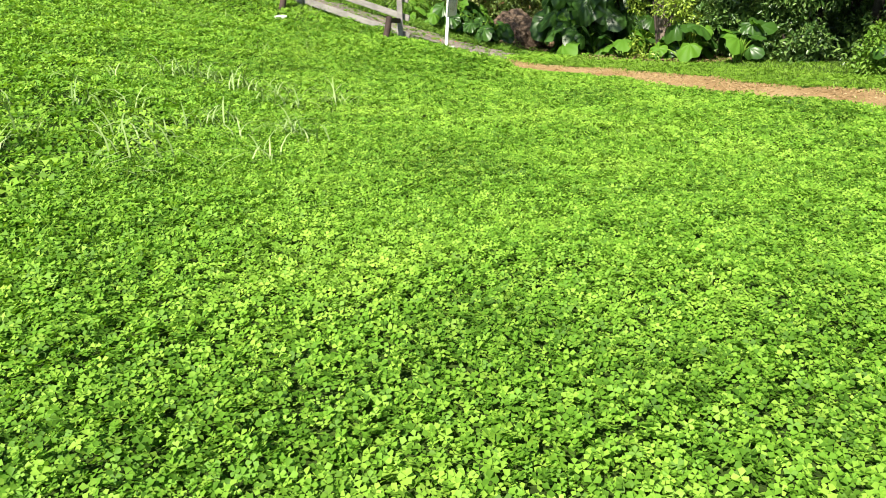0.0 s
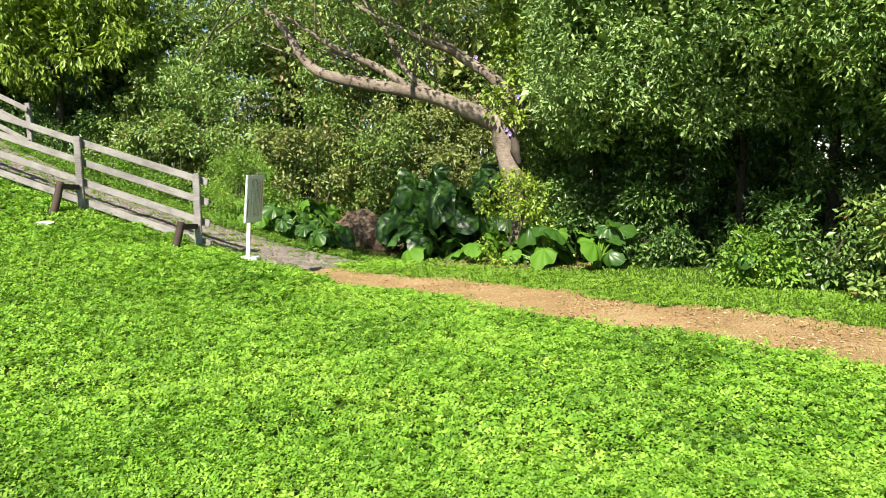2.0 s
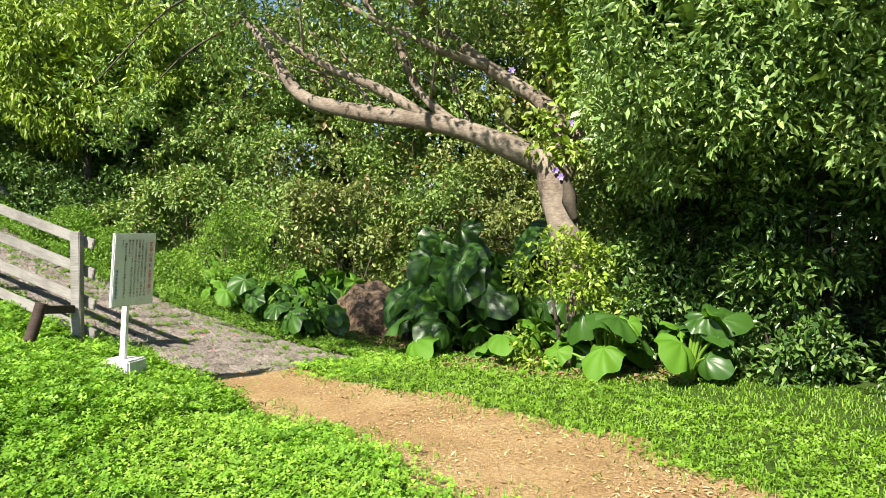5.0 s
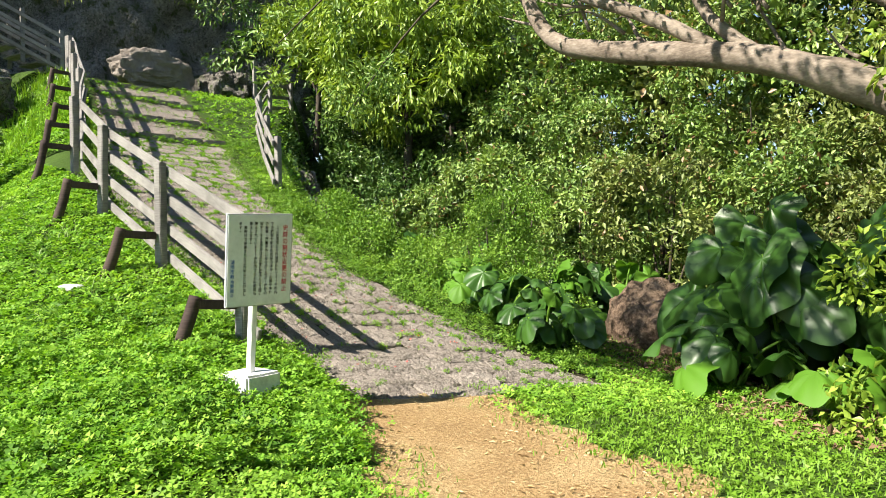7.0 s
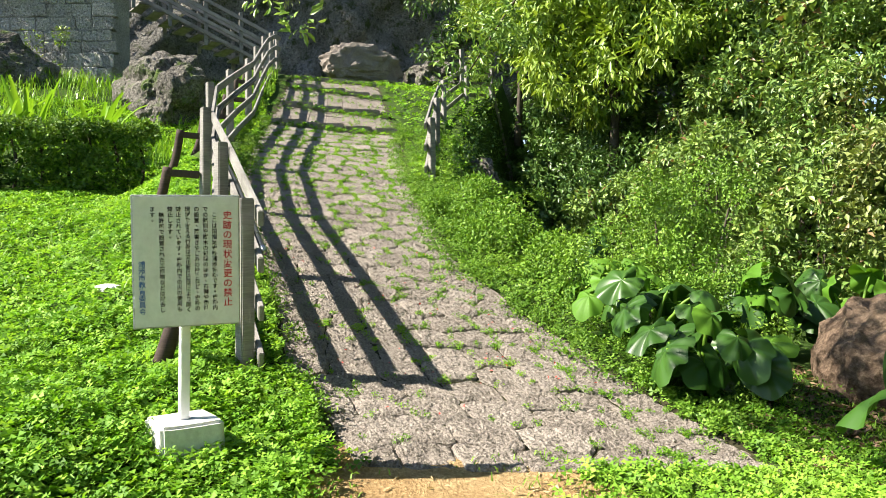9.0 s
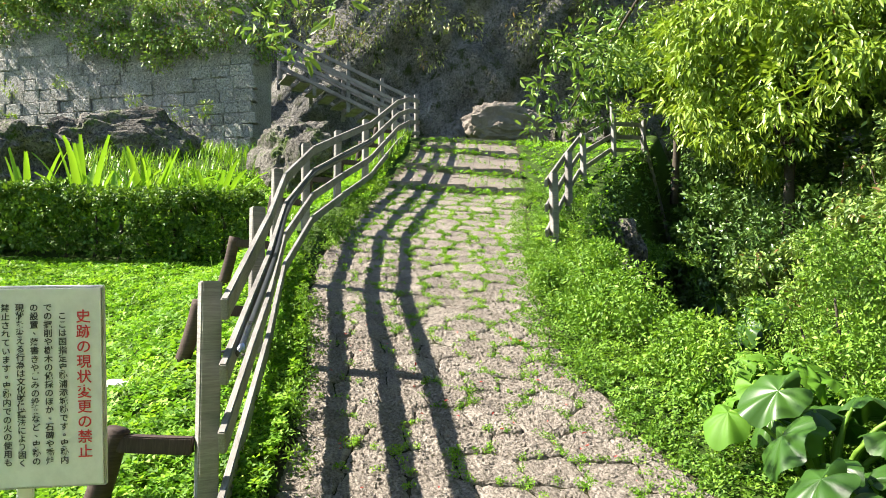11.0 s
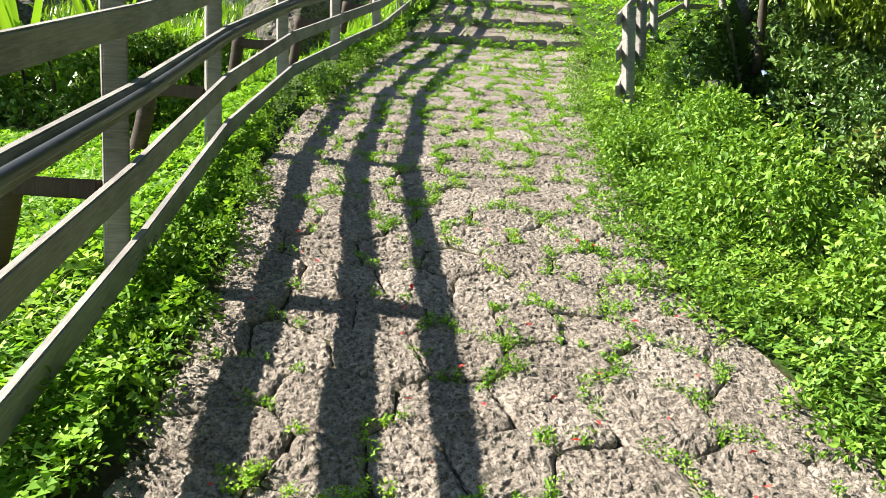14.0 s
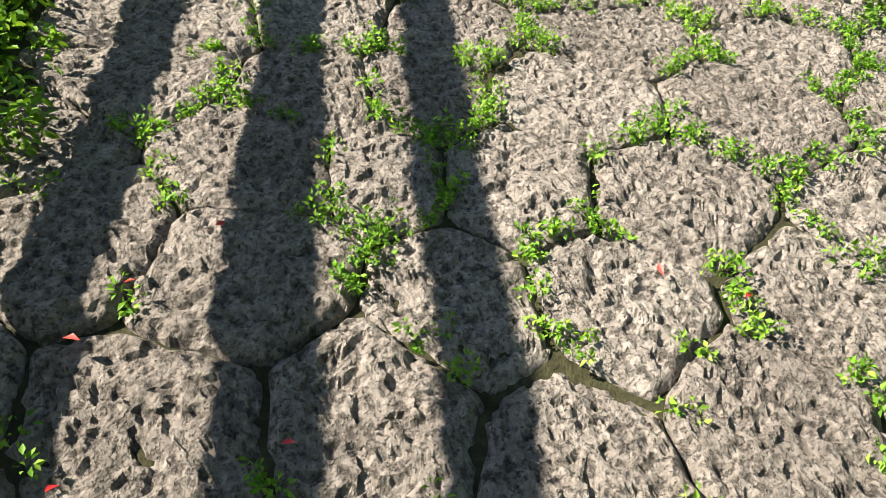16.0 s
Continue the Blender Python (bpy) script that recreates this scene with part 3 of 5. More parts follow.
def shrub(x, y, rx, ry, tall, n, per, size, mat, label, name="shrub", width=0.5, tuft=0.3, sides=4, front=(0, -1), droop=0.2, sink=0.0):
    z = float(height(x, y)) - sink
    root = tagged(new(name), label, "shrub")
    root.location = (x, y, z)
    c = shell(n, (0, 0, tall * 0.4), (rx, ry, tall * 0.6), -0.75, front)
    k = n // 8
    a = RNG.uniform(0, 2 * math.pi, k)
    r = RNG.uniform(0.4, 1.15, k)
    c = np.concatenate([c, np.stack([np.cos(a) * r * rx, np.sin(a) * r * ry, RNG.uniform(0.0, 0.4, k) * min(tall, 1.6)], 1)])
    part("foliage", clumps("foliage", c, [tuft] * len(c), per, size, width, mat, droop, sides), root)
    for k in range(3):
        q = (RNG.uniform(-0.6, 0.6) * rx, RNG.uniform(-0.5, 0.5) * ry, tall * RNG.uniform(0.6, 0.85))
        part("stem", tube("stem", [(q[0] * 0.1, q[1] * 0.1, -0.1), (q[0] * 0.6, q[1] * 0.5, q[2] * 0.5), q], [0.03, 0.022, 0.008], DARKBARK, 6, 0.2), root)
    return root


def tree(x, y, base, tall, rx, ry, n, per, size, mat, bark, label, low=0.25, trunk=0.16, width=0.45, tuft=0.45, front=(0, -1), droop=0.3, sides=4, name="tree", over=(0.0, 0.0)):
    root = tagged(new(name), label, "tree")
    root.location = (x, y, base)
    mid = tall * (low + 1) / 2
    limbs = [(RNG.uniform(-0.7, 0.7) * rx, RNG.uniform(-0.2, 0.6) * ry, tall * RNG.uniform(0.5, 0.75)) for _ in range(4)]
    part("trunk", tube("trunk", [(0, 0, -0.2), (0.1, 0.05, tall * 0.3), (0, 0.1, tall * 0.6), (0.05, 0, tall * 0.85)], [trunk, trunk * 0.8, trunk * 0.5, trunk * 0.2], bark, 9, 0.2), root)
    for q in limbs:
        part("limb", tube("limb", [(0.05, 0.05, tall * 0.35), (q[0] * 0.5, q[1] * 0.5, tall * 0.45 + 0.1), q], [trunk * 0.5, trunk * 0.35, trunk * 0.12], bark, 7, 0.2), root)
    c = shell(n, (over[0], over[1], mid), (rx, ry, tall * (1 - low) / 2), -1.0, front)
    part("crown", clumps("crown", c, [tuft] * len(c), per, size, width, mat, droop, sides), root)
    u = unit(RNG.normal(size=(70, 3))) * RNG.uniform(0.1, 0.6, (70, 1)) * np.array([rx, ry, tall * (1 - low) / 2]) + np.array([over[0], 0.1 + over[1], mid])
    part("inner_crown", clumps("inner_crown", u, [0.6] * 70, 22, 0.27, 0.6, mat, 0.2), root)
    return root


FAR = "dense dark green woodland tree with small glossy leaves"
for i, (x, y, tall, rx, mat, size) in enumerate(((-15.5, 25.5, 9.5, 2.6, DEEP, 0.2), (-12.6, 25.8, 8.5, 2.4, FOREST, 0.17), (-9.6, 25.6, 7.5, 2.4, FOREST, 0.16), (-6.8, 25.6, 7.6, 2.3, DULL, 0.15), (-4.0, 25.8, 7.2, 2.3, FOREST, 0.16),
                                            (-1.3, 26.0, 7.0, 2.4, DULL, 0.15), (1.6, 25.0, 6.5, 2.4, FOREST, 0.16), (4.6, 23.0, 7.0, 2.6, DEEP, 0.17), (-8.2, 28.5, 11, 3.2, DEEP, 0.2), (-13.5, 29, 13, 3.6, DEEP, 0.2), (-3.2, 29, 10.5, 3.2, FOREST, 0.2), (8, 20, 8, 3, DEEP, 0.18))):
    tree(x, y, float(height(x, y)) - 0.3, tall + 1.2, rx, 2.0, 250, 38, size * 0.8, mat, DARKBARK, FAR, 0.02, 0.12, 0.5, 0.34)
for x, y, tall, rx in ((-17.5, 30, 12, 3.2), (1.5, 29.5, 9, 3.4), (6, 27, 9, 3.4), (10.5, 23, 9, 3.4), (11.5, 17, 9, 3.2), (12.0, 11.5, 9, 3.0)):
    tree(x, y, float(height(x, y)) - 0.4, tall, rx, 2.6, 160, 36, 0.3, DEEP, DARKBARK, FAR, 0.0, 0.2, 0.5, 0.7)
for i, x in enumerate(np.arange(-18.5, 6.5, 1.75)):
    shrub(float(x), 26.6 + 0.5 * (i % 3), 1.5, 1.0, 5.2 + (i % 2), 80, 34, 0.24, (DEEP, FOREST, MID)[i % 3], "tall dark thicket closing the back of the woodland", "thicket", tuft=0.42)
for x, y in ((-15.2, 23.4), (-17.0, 24.6), (-14.2, 24.8), (-18.6, 26.0)):
    shrub(x, y, 1.3, 0.9, 3.4, 90, 34, 0.16, DEEP, "dense dark shrub at the head of the gully", "shrub", tuft=0.32)
UNDER = "tangled green undergrowth shrub at the woodland edge"
for x, y, rx, tall, mat in ((-13.5, 22.3, 1.6, 2.6, DEEP), (-11.4, 22.6, 1.5, 2.4, FOREST), (-9.2, 22.6, 1.5, 3.0, FOREST), (-7.2, 22.8, 1.4, 3.2, FOREST), (-5.4, 23.0, 1.3, 3.0, DULL), (-3.4, 23.6, 1.5, 2.6, FOREST), (-1.5, 23.2, 1.4, 2.2, DULL), (0.6, 21.5, 1.4, 2.0, FOREST), (2.4, 20.2, 1.6, 2.4, DEEP), (4.6, 19.0, 1.7, 2.6, DEEP), (6.6, 17.0, 1.7, 2.6, DEEP), (8.4, 14.5, 1.7, 2.8, DEEP), (9.2, 11.5, 1.6, 2.6, DEEP), (-10.3, 24.0, 1.6, 4.5, FOREST), (-6.2, 24.2, 1.6, 4.2, FOREST), (-2.4, 24.6, 1.6, 3.6, DULL), (-13.2, 24.2, 1.6, 4.6, DEEP), (-8.1, 24.7, 1.5, 4.8, MID), (-4.3, 24.6, 1.5, 4.4, FOREST), (-0.2, 24.4, 1.5, 4.2, DULL), (1.8, 22.6, 1.4, 3.6, FOREST)):
    shrub(x, y, rx, 1.1, tall, 140, 38, 0.12, mat, UNDER, tuft=0.2, width=0.45)
BANK = "leafy light green weeds covering the bank beside the paving"
for x, y, rx, ry, tall in ((-5.1, 17.5, 0.7, 0.7, 1.8), (-4.6, 17.7, 0.9, 0.8, 1.3), (-5.7, 18.5, 0.9, 0.9, 2.1),  (-4.0, 17.0, 0.6, 0.5, 0.7), (-13.2, 20.5, 1.1, 0.8, 1.5), (-6.3, 16.25, 0.6, 0.35, 0.45), (-5.1, 16.3, 0.55, 0.4, 0.5), (-7.3, 16.35, 0.5, 0.35, 0.4)):
    shrub(x, y, rx, ry, tall, 150, 48, 0.04, WEED, BANK, "weed_bush", 0.5, 0.13)

# the old leaning tree over the taro
old = tagged(new("leaning_tree"), "old pale-barked tree with a long low limb and hollow trunk", "tree")
part("trunk", tube("trunk", [(0.62, 16.2, -0.1), (0.56, 16.15, 0.7), (0.42, 16.1, 1.5), (0.24, 16.15, 2.2), (0.2, 16.2, 2.6)], [0.24, 0.2, 0.175, 0.2, 0.17], BARK, 14, 0.25), old)
for pts, rad in (([(0.2, 16.2, 2.45), (-0.55, 16.2, 2.83), (-1.31, 16.2, 3.09), (-2.5, 16.2, 3.33), (-3.2, 16.2, 3.6), (-3.7, 16.3, 4.3), (-4.4, 16.6, 5.0)], [0.17, 0.14, 0.125, 0.11, 0.09, 0.07, 0.03]),
                 ([(0.25, 16.2, 2.5), (0.35, 16.25, 2.9), (0.05, 16.3, 3.3), (-0.55, 16.4, 3.75), (-1.5, 16.6, 4.6), (-2.3, 16.8, 5.4)], [0.14, 0.12, 0.1, 0.09, 0.06, 0.03]),
                 ([(-1.31, 16.2, 3.09), (-1.9, 16.15, 3.5), (-2.8, 16.0, 3.95), (-3.6, 15.9, 4.5)], [0.08, 0.07, 0.05, 0.02]),
                 ([(-0.9, 16.2, 2.97), (-1.5, 16.3, 3.5), (-1.9, 16.4, 4.3), (-2.6, 16.5, 5.2)], [0.07, 0.06, 0.045, 0.02]),
                 ([(0.3, 16.2, 2.2), (0.55, 16.35, 2.8), (0.8, 16.4, 3.4), (1.2, 16.5, 4.4), (1.1, 16.7, 5.5)], [0.12, 0.11, 0.1, 0.07, 0.03]),
                 # added limb, there only to carry the unseen overhead tufts
                 ([(-1.5, 16.6, 4.6), (-1.6, 15.2, 5.2), (-2.0, 13.4, 5.6), (-2.4, 10.6, 5.9)], [0.07, 0.06, 0.045, 0.02]),
                 ([(-0.55, 16.4, 3.75), (-1.2, 16.0, 4.0), (-2.0, 15.7, 4.4), (-3.0, 15.4, 5.0)], [0.06, 0.05, 0.035, 0.015])):
    part("limb", tube("limb", pts, rad, BARK, 10, 0.25), old)
# tufts added out of view, picked so their shade lands on taro and mound
over = RNG.uniform((-4.3, 9.6, 5.0), (-1.2, 13.2, 6.8), (700, 3))
over = over[np.abs(over[:, 1] + (over[:, 2] - 0.3) - 17.2) < 1.5][:140]
# the second box (y 13.6 to 15.2) is unseen too, added to dapple the limb
c = np.concatenate([RNG.uniform((-5.2, 14.9, 4.4), (0.4, 18.0, 7.2), (280, 3)), RNG.uniform((-4.2, 13.6, 5.4), (1.2, 15.2, 7.6), (110, 3)), RNG.uniform((0.3, 15.6, 3.4), (1.6, 16.8, 5.6), (36, 3)), RNG.uniform((-3.5, 15.6, 3.9), (-0.5, 17.2, 4.6), (26, 3)), over])
part("crown", clumps("crown", c, [0.3] * len(c), 44, 0.10, 0.45, FOREST, 0.3), old)
for k in range(16):
    a0 = Vector((RNG.uniform(-3.6, 0.2), 16.2 + RNG.uniform(-0.2, 0.3), 0))
    a0.z = 2.75 - a0.x * 0.28 + RNG.uniform(0, 0.7)
    a1 = a0 + Vector((RNG.uniform(-1.3, 0.5), RNG.uniform(-0.9, 0.8), RNG.uniform(0.3, 1.2)))
    part("twig", tube("twig", [a0, (a0 + a1) / 2 + Vector((0, 0, RNG.uniform(-0.15, 0.15))), a1], [0.022, 0.014, 0.005], BARK, 6, 0.2), old)
# no recess is cut: the hollow's inner shade is a dark-bark lump
part("hollow", tube("hollow", [(0.52, 15.96, 1.75), (0.46, 15.95, 2.0), (0.40, 15.99, 2.28)], [0.03, 0.085, 0.03], DARKBARK, 9, 0.4), old, "solid dark lump drawn for the shaded rotten hollow in the trunk")
part("creeper", clumps("creeper", RNG.uniform((0.1, 15.9, 2.4), (0.9, 16.2, 4.0), (22, 3)), [0.22] * 22, 40, 0.1, 0.6, FRESH, 0.5), old, "bright green climbing vine")

for base, tip, n in (((-4.2, 16.5, 4.8), (-5.6, 15.35, 3.0), 24), ((-3.8, 15.6, 5.0), (-4.15, 13.35, 3.2), 9)):
    base, tip = Vector(base), Vector(tip)
    part("limb", tube("limb", [base, base.lerp(tip, 0.5) + Vector((0, 0, 0.25)), tip], [0.02, 0.014, 0.006], DARKBARK, 6, 0.2), old)
    c = np.array([tuple(base.lerp(tip, RNG.uniform(0.72, 1.05)) + Vector((RNG.normal(0, 0.16), RNG.normal(0, 0.16), RNG.normal(0, 0.1)))) for _ in range(n)])
    part("leaf_spray", clumps("leaf_spray", c, [0.13] * n, 34, 0.075, 0.35, MID, 0.1, 6), old, "spray of fresh green leaves")["kind"] = "stuff"

for q in ((0.36, 15.95, 2.28), (0.30, 15.93, 2.36), (-0.2, 15.9, 3.6), (0.5, 15.85, 2.9)):
    c = np.repeat(np.array([q]), 6, 0)
    a = np.arange(6) * math.pi / 3
    flower = part("flower", leaf_mesh("flower", c, np.stack([np.cos(a), -0.5 + 0 * a, np.sin(a)], 1), np.array([[0, -1.0, 0.2]]).repeat(6, 0), np.full(6, 0.05), 0.9, VIOLET, 0.1), old, "small violet vine flower")
SHADE = "tall dark glossy-leaved tree shading the woodland edge"
for x, y, tall, rx, ry, mat, size, low in ((2.4, 14.4, 7.0, 1.6, 1.4, TUFTED, 0.14, 0.27), (4.2, 12.7, 7.6, 1.7, 1.5, MID, 0.14, 0.28), (1.2, 16.9, 6.4, 1.0, 0.8, FRESH, 0.12, 0.5), (3.2, 13.7, 5.6, 1.2, 1.0, TUFTED, 0.13, 0.34), (5.5, 11.6, 6.2, 1.4, 1.2, MID, 0.13, 0.3), (1.6, 15.3, 4.4, 0.8, 0.7, TUFTED, 0.12, 0.42), (6.2, 12.4, 8.0, 1.8, 1.6, DEEP, 0.16, 0.05), (3.6, 16.6, 9.0, 2.0, 1.8, DEEP, 0.17, 0.05), (7.6, 9.5, 8, 1.9, 1.8, DEEP, 0.16, 0.03), (1.9, 17.8, 6.0, 1.5, 1.2, FOREST, 0.15, 0.05)):
    tree(x + 0.7, y + 1.3, 0.1, tall, rx, ry, 360, 52, size * 0.64, mat, DARKBARK, SHADE, low, 0.09, 0.4, 0.23, (-0.5, -0.8), 0.25, over=(-0.7, -1.3))
for x, y, rx, tall in ((1.9, 16.2, 0.9, 2.0), (3.0, 15.4, 1.0, 2.6), (4.3, 14.5, 1.1, 3.0), (5.9, 12.9, 1.1, 3.2), (6.9, 10.9, 1.2, 3.4), (5.0, 15.5, 1.3, 3.8), (7.2, 13.2, 1.4, 4.0)):
    shrub(x, y, rx, 0.8, tall, 130, 46, 0.11, DEEP, "dense dark green bush filling the woodland edge", tuft=0.22, width=0.36)
# DEEP entries: the shaded hollow under the trees is put into darker leaf colour
for x, y, rx, tall, mat, size in ((0.45, 15.45, 0.55, 1.45, FRESH, 0.075), (2.6, 14.9, 0.6, 0.7, DEEP, 0.09), (4.2, 12.4, 0.6, 0.9, DEEP, 0.09), (4.9, 11.2, 0.8, 1.2, FOREST, 0.08), (3.7, 12.5, 0.4, 0.6, WEED, 0.07), (5.3, 9.7, 1.0, 1.1, WEED, 0.08), (5.8, 11.0, 1.1, 2.2, FOREST, 0.1), (1.5, 15.7, 0.6, 1.2, DEEP, 0.09), (6.4, 8.8, 0.9, 1.6, FOREST, 0.1)):
    shrub(x, y, rx, 0.45, tall, 44, 50, size, mat, "low leafy shrub at the edge of the dirt path", tuft=0.18)

# bright big-leaved tree over the gully, and the pine-like branch in front of it
tree(-13.2, 23.6, 2.4, 6.6, 2.6, 1.6, 240, 40, 0.2, FRESH, DARKBARK, "tree with drooping bright yellow-green leaves", 0.25, 0.14, 0.34, 0.36, (0.6, -0.8), 1.0)
tree(-16.6, 23.2, 4.2, 5.0, 1.5, 1.0, 90, 40, 0.16, FRESH, DARKBARK, "young tree with bright yellow-green foliage", 0.3, 0.1, 0.3, 0.32, (0.6, -0.8), 0.5)

# ---- hedge, lilies, rocks ----
hedge = tagged(new("hedge"), "low clipped dark green hedge along the top of the lawn", "hedge")
for y0 in np.arange(3.0, 13.2, 1.02):
    n = 120
    yy = RNG.uniform(y0, y0 + 1.02, n)
    low = RNG.uniform(0, 1, n)
    c = np.stack([-11.75 + np.where(low < 0.45, RNG.uniform(-0.44, 0.44, n), RNG.choice([-0.4, 0.42], n) + RNG.normal(0, 0.04, n)), yy,
                  height(np.full(n, -11.6), yy) + np.where(low < 0.45, RNG.uniform(0.84, 0.95, n), RNG.uniform(0.08, 0.9, n))], 1)
    part("foliage", clumps("foliage", c, [0.12] * n, 52, 0.064, 0.62, HEDGE, 0.0), hedge)
    for k in range(3):
        sx, sy = -11.75 + float(RNG.uniform(-0.2, 0.2)), y0 + 0.17 + 0.34 * k
        sz = float(height(sx, sy))
        part("stem", tube("stem", [(sx, sy, sz - 0.1), (sx + 0.05, sy + 0.04, sz + 0.4), (sx - 0.03, sy - 0.05, sz + 0.85)], [0.03, 0.022, 0.01], DARKBARK, 6, 0.2), hedge)


def lily(x, y, n, length):
    root = tagged(new("strap_leaf_lily"), "clump of broad arching bright green strap leaves", "plant", "lilies behind the hedge")
    z = float(height(x, y))
    root.location = (x, y, z)
    for i in range(n):
        a = RNG.uniform(0, 2 * math.pi)
        L = length * RNG.uniform(0.7, 1.1)
        lean = RNG.uniform(0.25, 0.8)
        pts = []
        for k in range(7):
            u = k / 6
            pts.append((math.cos(a) * lean * L * u, math.sin(a) * lean * L * u, L * (u - 0.42 * lean * u * u * u)))
        s = (-math.sin(a), math.cos(a))
        v, f = [], []
        for k, p in enumerate(pts):
            w = 0.055 * (1.15 - abs(k / 6 - 0.4) * 1.25)
            v += [(p[0] - s[0] * w, p[1] - s[1] * w, p[2] + 0.02), p, (p[0] + s[0] * w, p[1] + s[1] * w, p[2] + 0.02)]
        for k in range(6):
            b = k * 3
            f += [(b, b + 1, b + 4, b + 3), (b + 1, b + 2, b + 5, b + 4)]
        part("leaf", mesh_of("leaf", v, f, LILY, True), root)


for x, y, n, L in ((-13.2, 10.6, 18, 1.7), (-13.4, 11.5, 16, 1.6), (-13.7, 12.5, 18, 1.4), (-13.2, 9.8, 16, 1.5), (-13.3, 8.6, 14, 1.3), (-13.0, 11.0, 14, 1.4), (-13.5, 7.2, 12, 1.2)):
    lily(x, y, n, L)


def rock(name, x, y, z, rx, ry, rz, label, mat=ROCK, seed=0, rough=0.28, kind=""):
    bm = bmesh.new()
    bmesh.ops.create_icosphere(bm, subdivisions=5, radius=1)
    off = Vector((seed * 7.3, seed * 3.1, 0))
    for v in bm.verts:
        p = v.co.copy()
        q = Vector([math.copysign(abs(c) ** 0.75, c) for c in p])
        k = 1 + rough * noise.noise(p * 1.6 + off) + rough * 0.5 * noise.noise(p * 4 + off) + rough * 0.22 * noise.noise(p * 10 + off)
        v.co = Vector((q.x * rx * k, q.y * ry * k, q.z * rz * k))
    ob = part(name, from_bm(name, bm, mat), None, "", pose(x, y, z, 0, 0, seed * 37))
    return tagged(ob, label, "rock", kind=kind)


rock("boulder", -21.6, 20.6, 6.95, 0.6, 1.15, 0.6, "pale weathered limestone boulder at the head of the path", STONE, 0)
rock("boulder", -21.9, 23.2, 6.6, 0.8, 1.5, 0.7, "brown limestone rock beside the top of the path", ROCK, 2)
rock("boulder", -16.9, 14.1, 4.6, 0.8, 1.1, 0.85, "mossy limestone boulder at the foot of the wall", ROCK, 3)
rock("boulder", -16.2, 8.1, 4.1, 1.0, 1.9, 0.95, "dark weathered limestone outcrop behind the hedge", ROCK, 4)
rock("boulder", -18.7, 10.4, 4.9, 0.9, 1.7, 1.0, "mossy limestone outcrop against the stone wall", ROCK, 5)
rock("boulder", -18.4, 8.0, 4.9, 0.8, 1.0, 0.7, "rounded grey limestone boulder", ROCK, 7)

rock("retaining_rock", -10.0, 17.8, 1.4, 1.0, 0.33, 0.85, "rough dark limestone retaining bank below the fence", ROCK, 0, 0.2)
rock("retaining_rock", -12.0, 19.0, 2.1, 1.1, 0.33, 0.85, "rough dark limestone retaining bank below the fence", ROCK, 0, 0.22)

# ---- castle wall, cliff, stair ----
def sheet(name, f, us, vs, mat, label):
    U, V = np.meshgrid(us, vs)
    P = f(U, V)
    nx = len(us)
    i, j = np.meshgrid(np.arange(nx - 1), np.arange(len(vs) - 1))
    q = (j * nx + i).ravel()
    return tagged(part(name, mesh_of(name, P.reshape(-1, 3), np.stack([q, q + 1, q + 1 + nx, q + nx], 1), mat, False)), label, "wall", kind="structure")


def cliff(U, V):
    k = 0.9 * wave(U, V, 0.5) + 0.45 * wave(U, V, 1.6, 2) + 0.2 * wave(U, V, 4.3, 1)
    x = -25.2 + 0.28 * (U - 14) - 0.12 * V + k * 0.7
    return np.stack([x, U, 5.0 + V], -1)


sheet("wall_west", cliff, np.arange(2, 40, 0.22), np.arange(0, 17, 0.22), CLIFF, "grey weathered limestone cliff face with moss")

WALL_POSE = pose(-18.4, 13.3, 0, 0, 0, -27) @ pose(0, -0.3, 0)
bm = bmesh.new()
bmesh.ops.create_cube(bm, size=1)
bmesh.ops.scale(bm, vec=(1.2, 16.0, 5.6), verts=bm.verts)
WALL = tagged(part("wall_south", from_bm("wall_south", bm, WALLSTONE), None, "", WALL_POSE @ pose(-0.85, -8.0, 6.3)), "old dressed limestone castle wall", "wall", kind="structure")


def wall_block(seed):
    bm = bmesh.new()
    bmesh.ops.create_cube(bm, size=1)
    bmesh.ops.bevel(bm, geom=bm.edges[:], offset=0.06, segments=1, affect="EDGES")
    for v in bm.verts:
        v.co += noise.noise_vector(v.co * 2 + Vector((seed, 0, 0))) * 0.09
    return from_bm("block", bm, WALLSTONE)


block_meshes = [wall_block(i * 5.3) for i in range(6)]
ZW = 4.3
made = 0
while ZW < 9.0:
    tallb = float(RNG.uniform(0.26, 0.36))
    yy = -10.4 + float(RNG.uniform(0, 0.3))
    while yy < -0.05 and made < 420:
        wide = float(RNG.uniform(0.3, 0.62))
        m = WALL_POSE @ pose(-0.27 - (ZW - 4.3) * 0.03 + float(RNG.uniform(-0.03, 0.03)), min(yy + wide / 2, -0.1), ZW + tallb / 2, float(RNG.uniform(-1.5, 1.5)), 2, 0) @ Matrix.Diagonal((0.3, wide - 0.008, tallb - 0.006, 1))
        b = part("block", block_meshes[int(RNG.integers(0, 6))], None, "", m)
        b.parent = WALL
        b.matrix_parent_inverse = WALL.matrix_basis.inverted()
        yy += wide
        made += 1
    ZW += tallb

ivy = np.stack([RNG.uniform(-1.2, 0.3, 560), RNG.uniform(-7.5, 0.5, 560), RNG.uniform(8.2, 10.0, 560)], 1)
ivy[:, 2] += 0.4 - 1.0 * step01(-6.5, -2.5, ivy[:, 1]) + 0.25 * wave(ivy[:, 1], ivy[:, 2], 1.3)
ivy = ivy @ np.array(WALL_POSE.to_3x3()).T + np.array(WALL_POSE.translation)
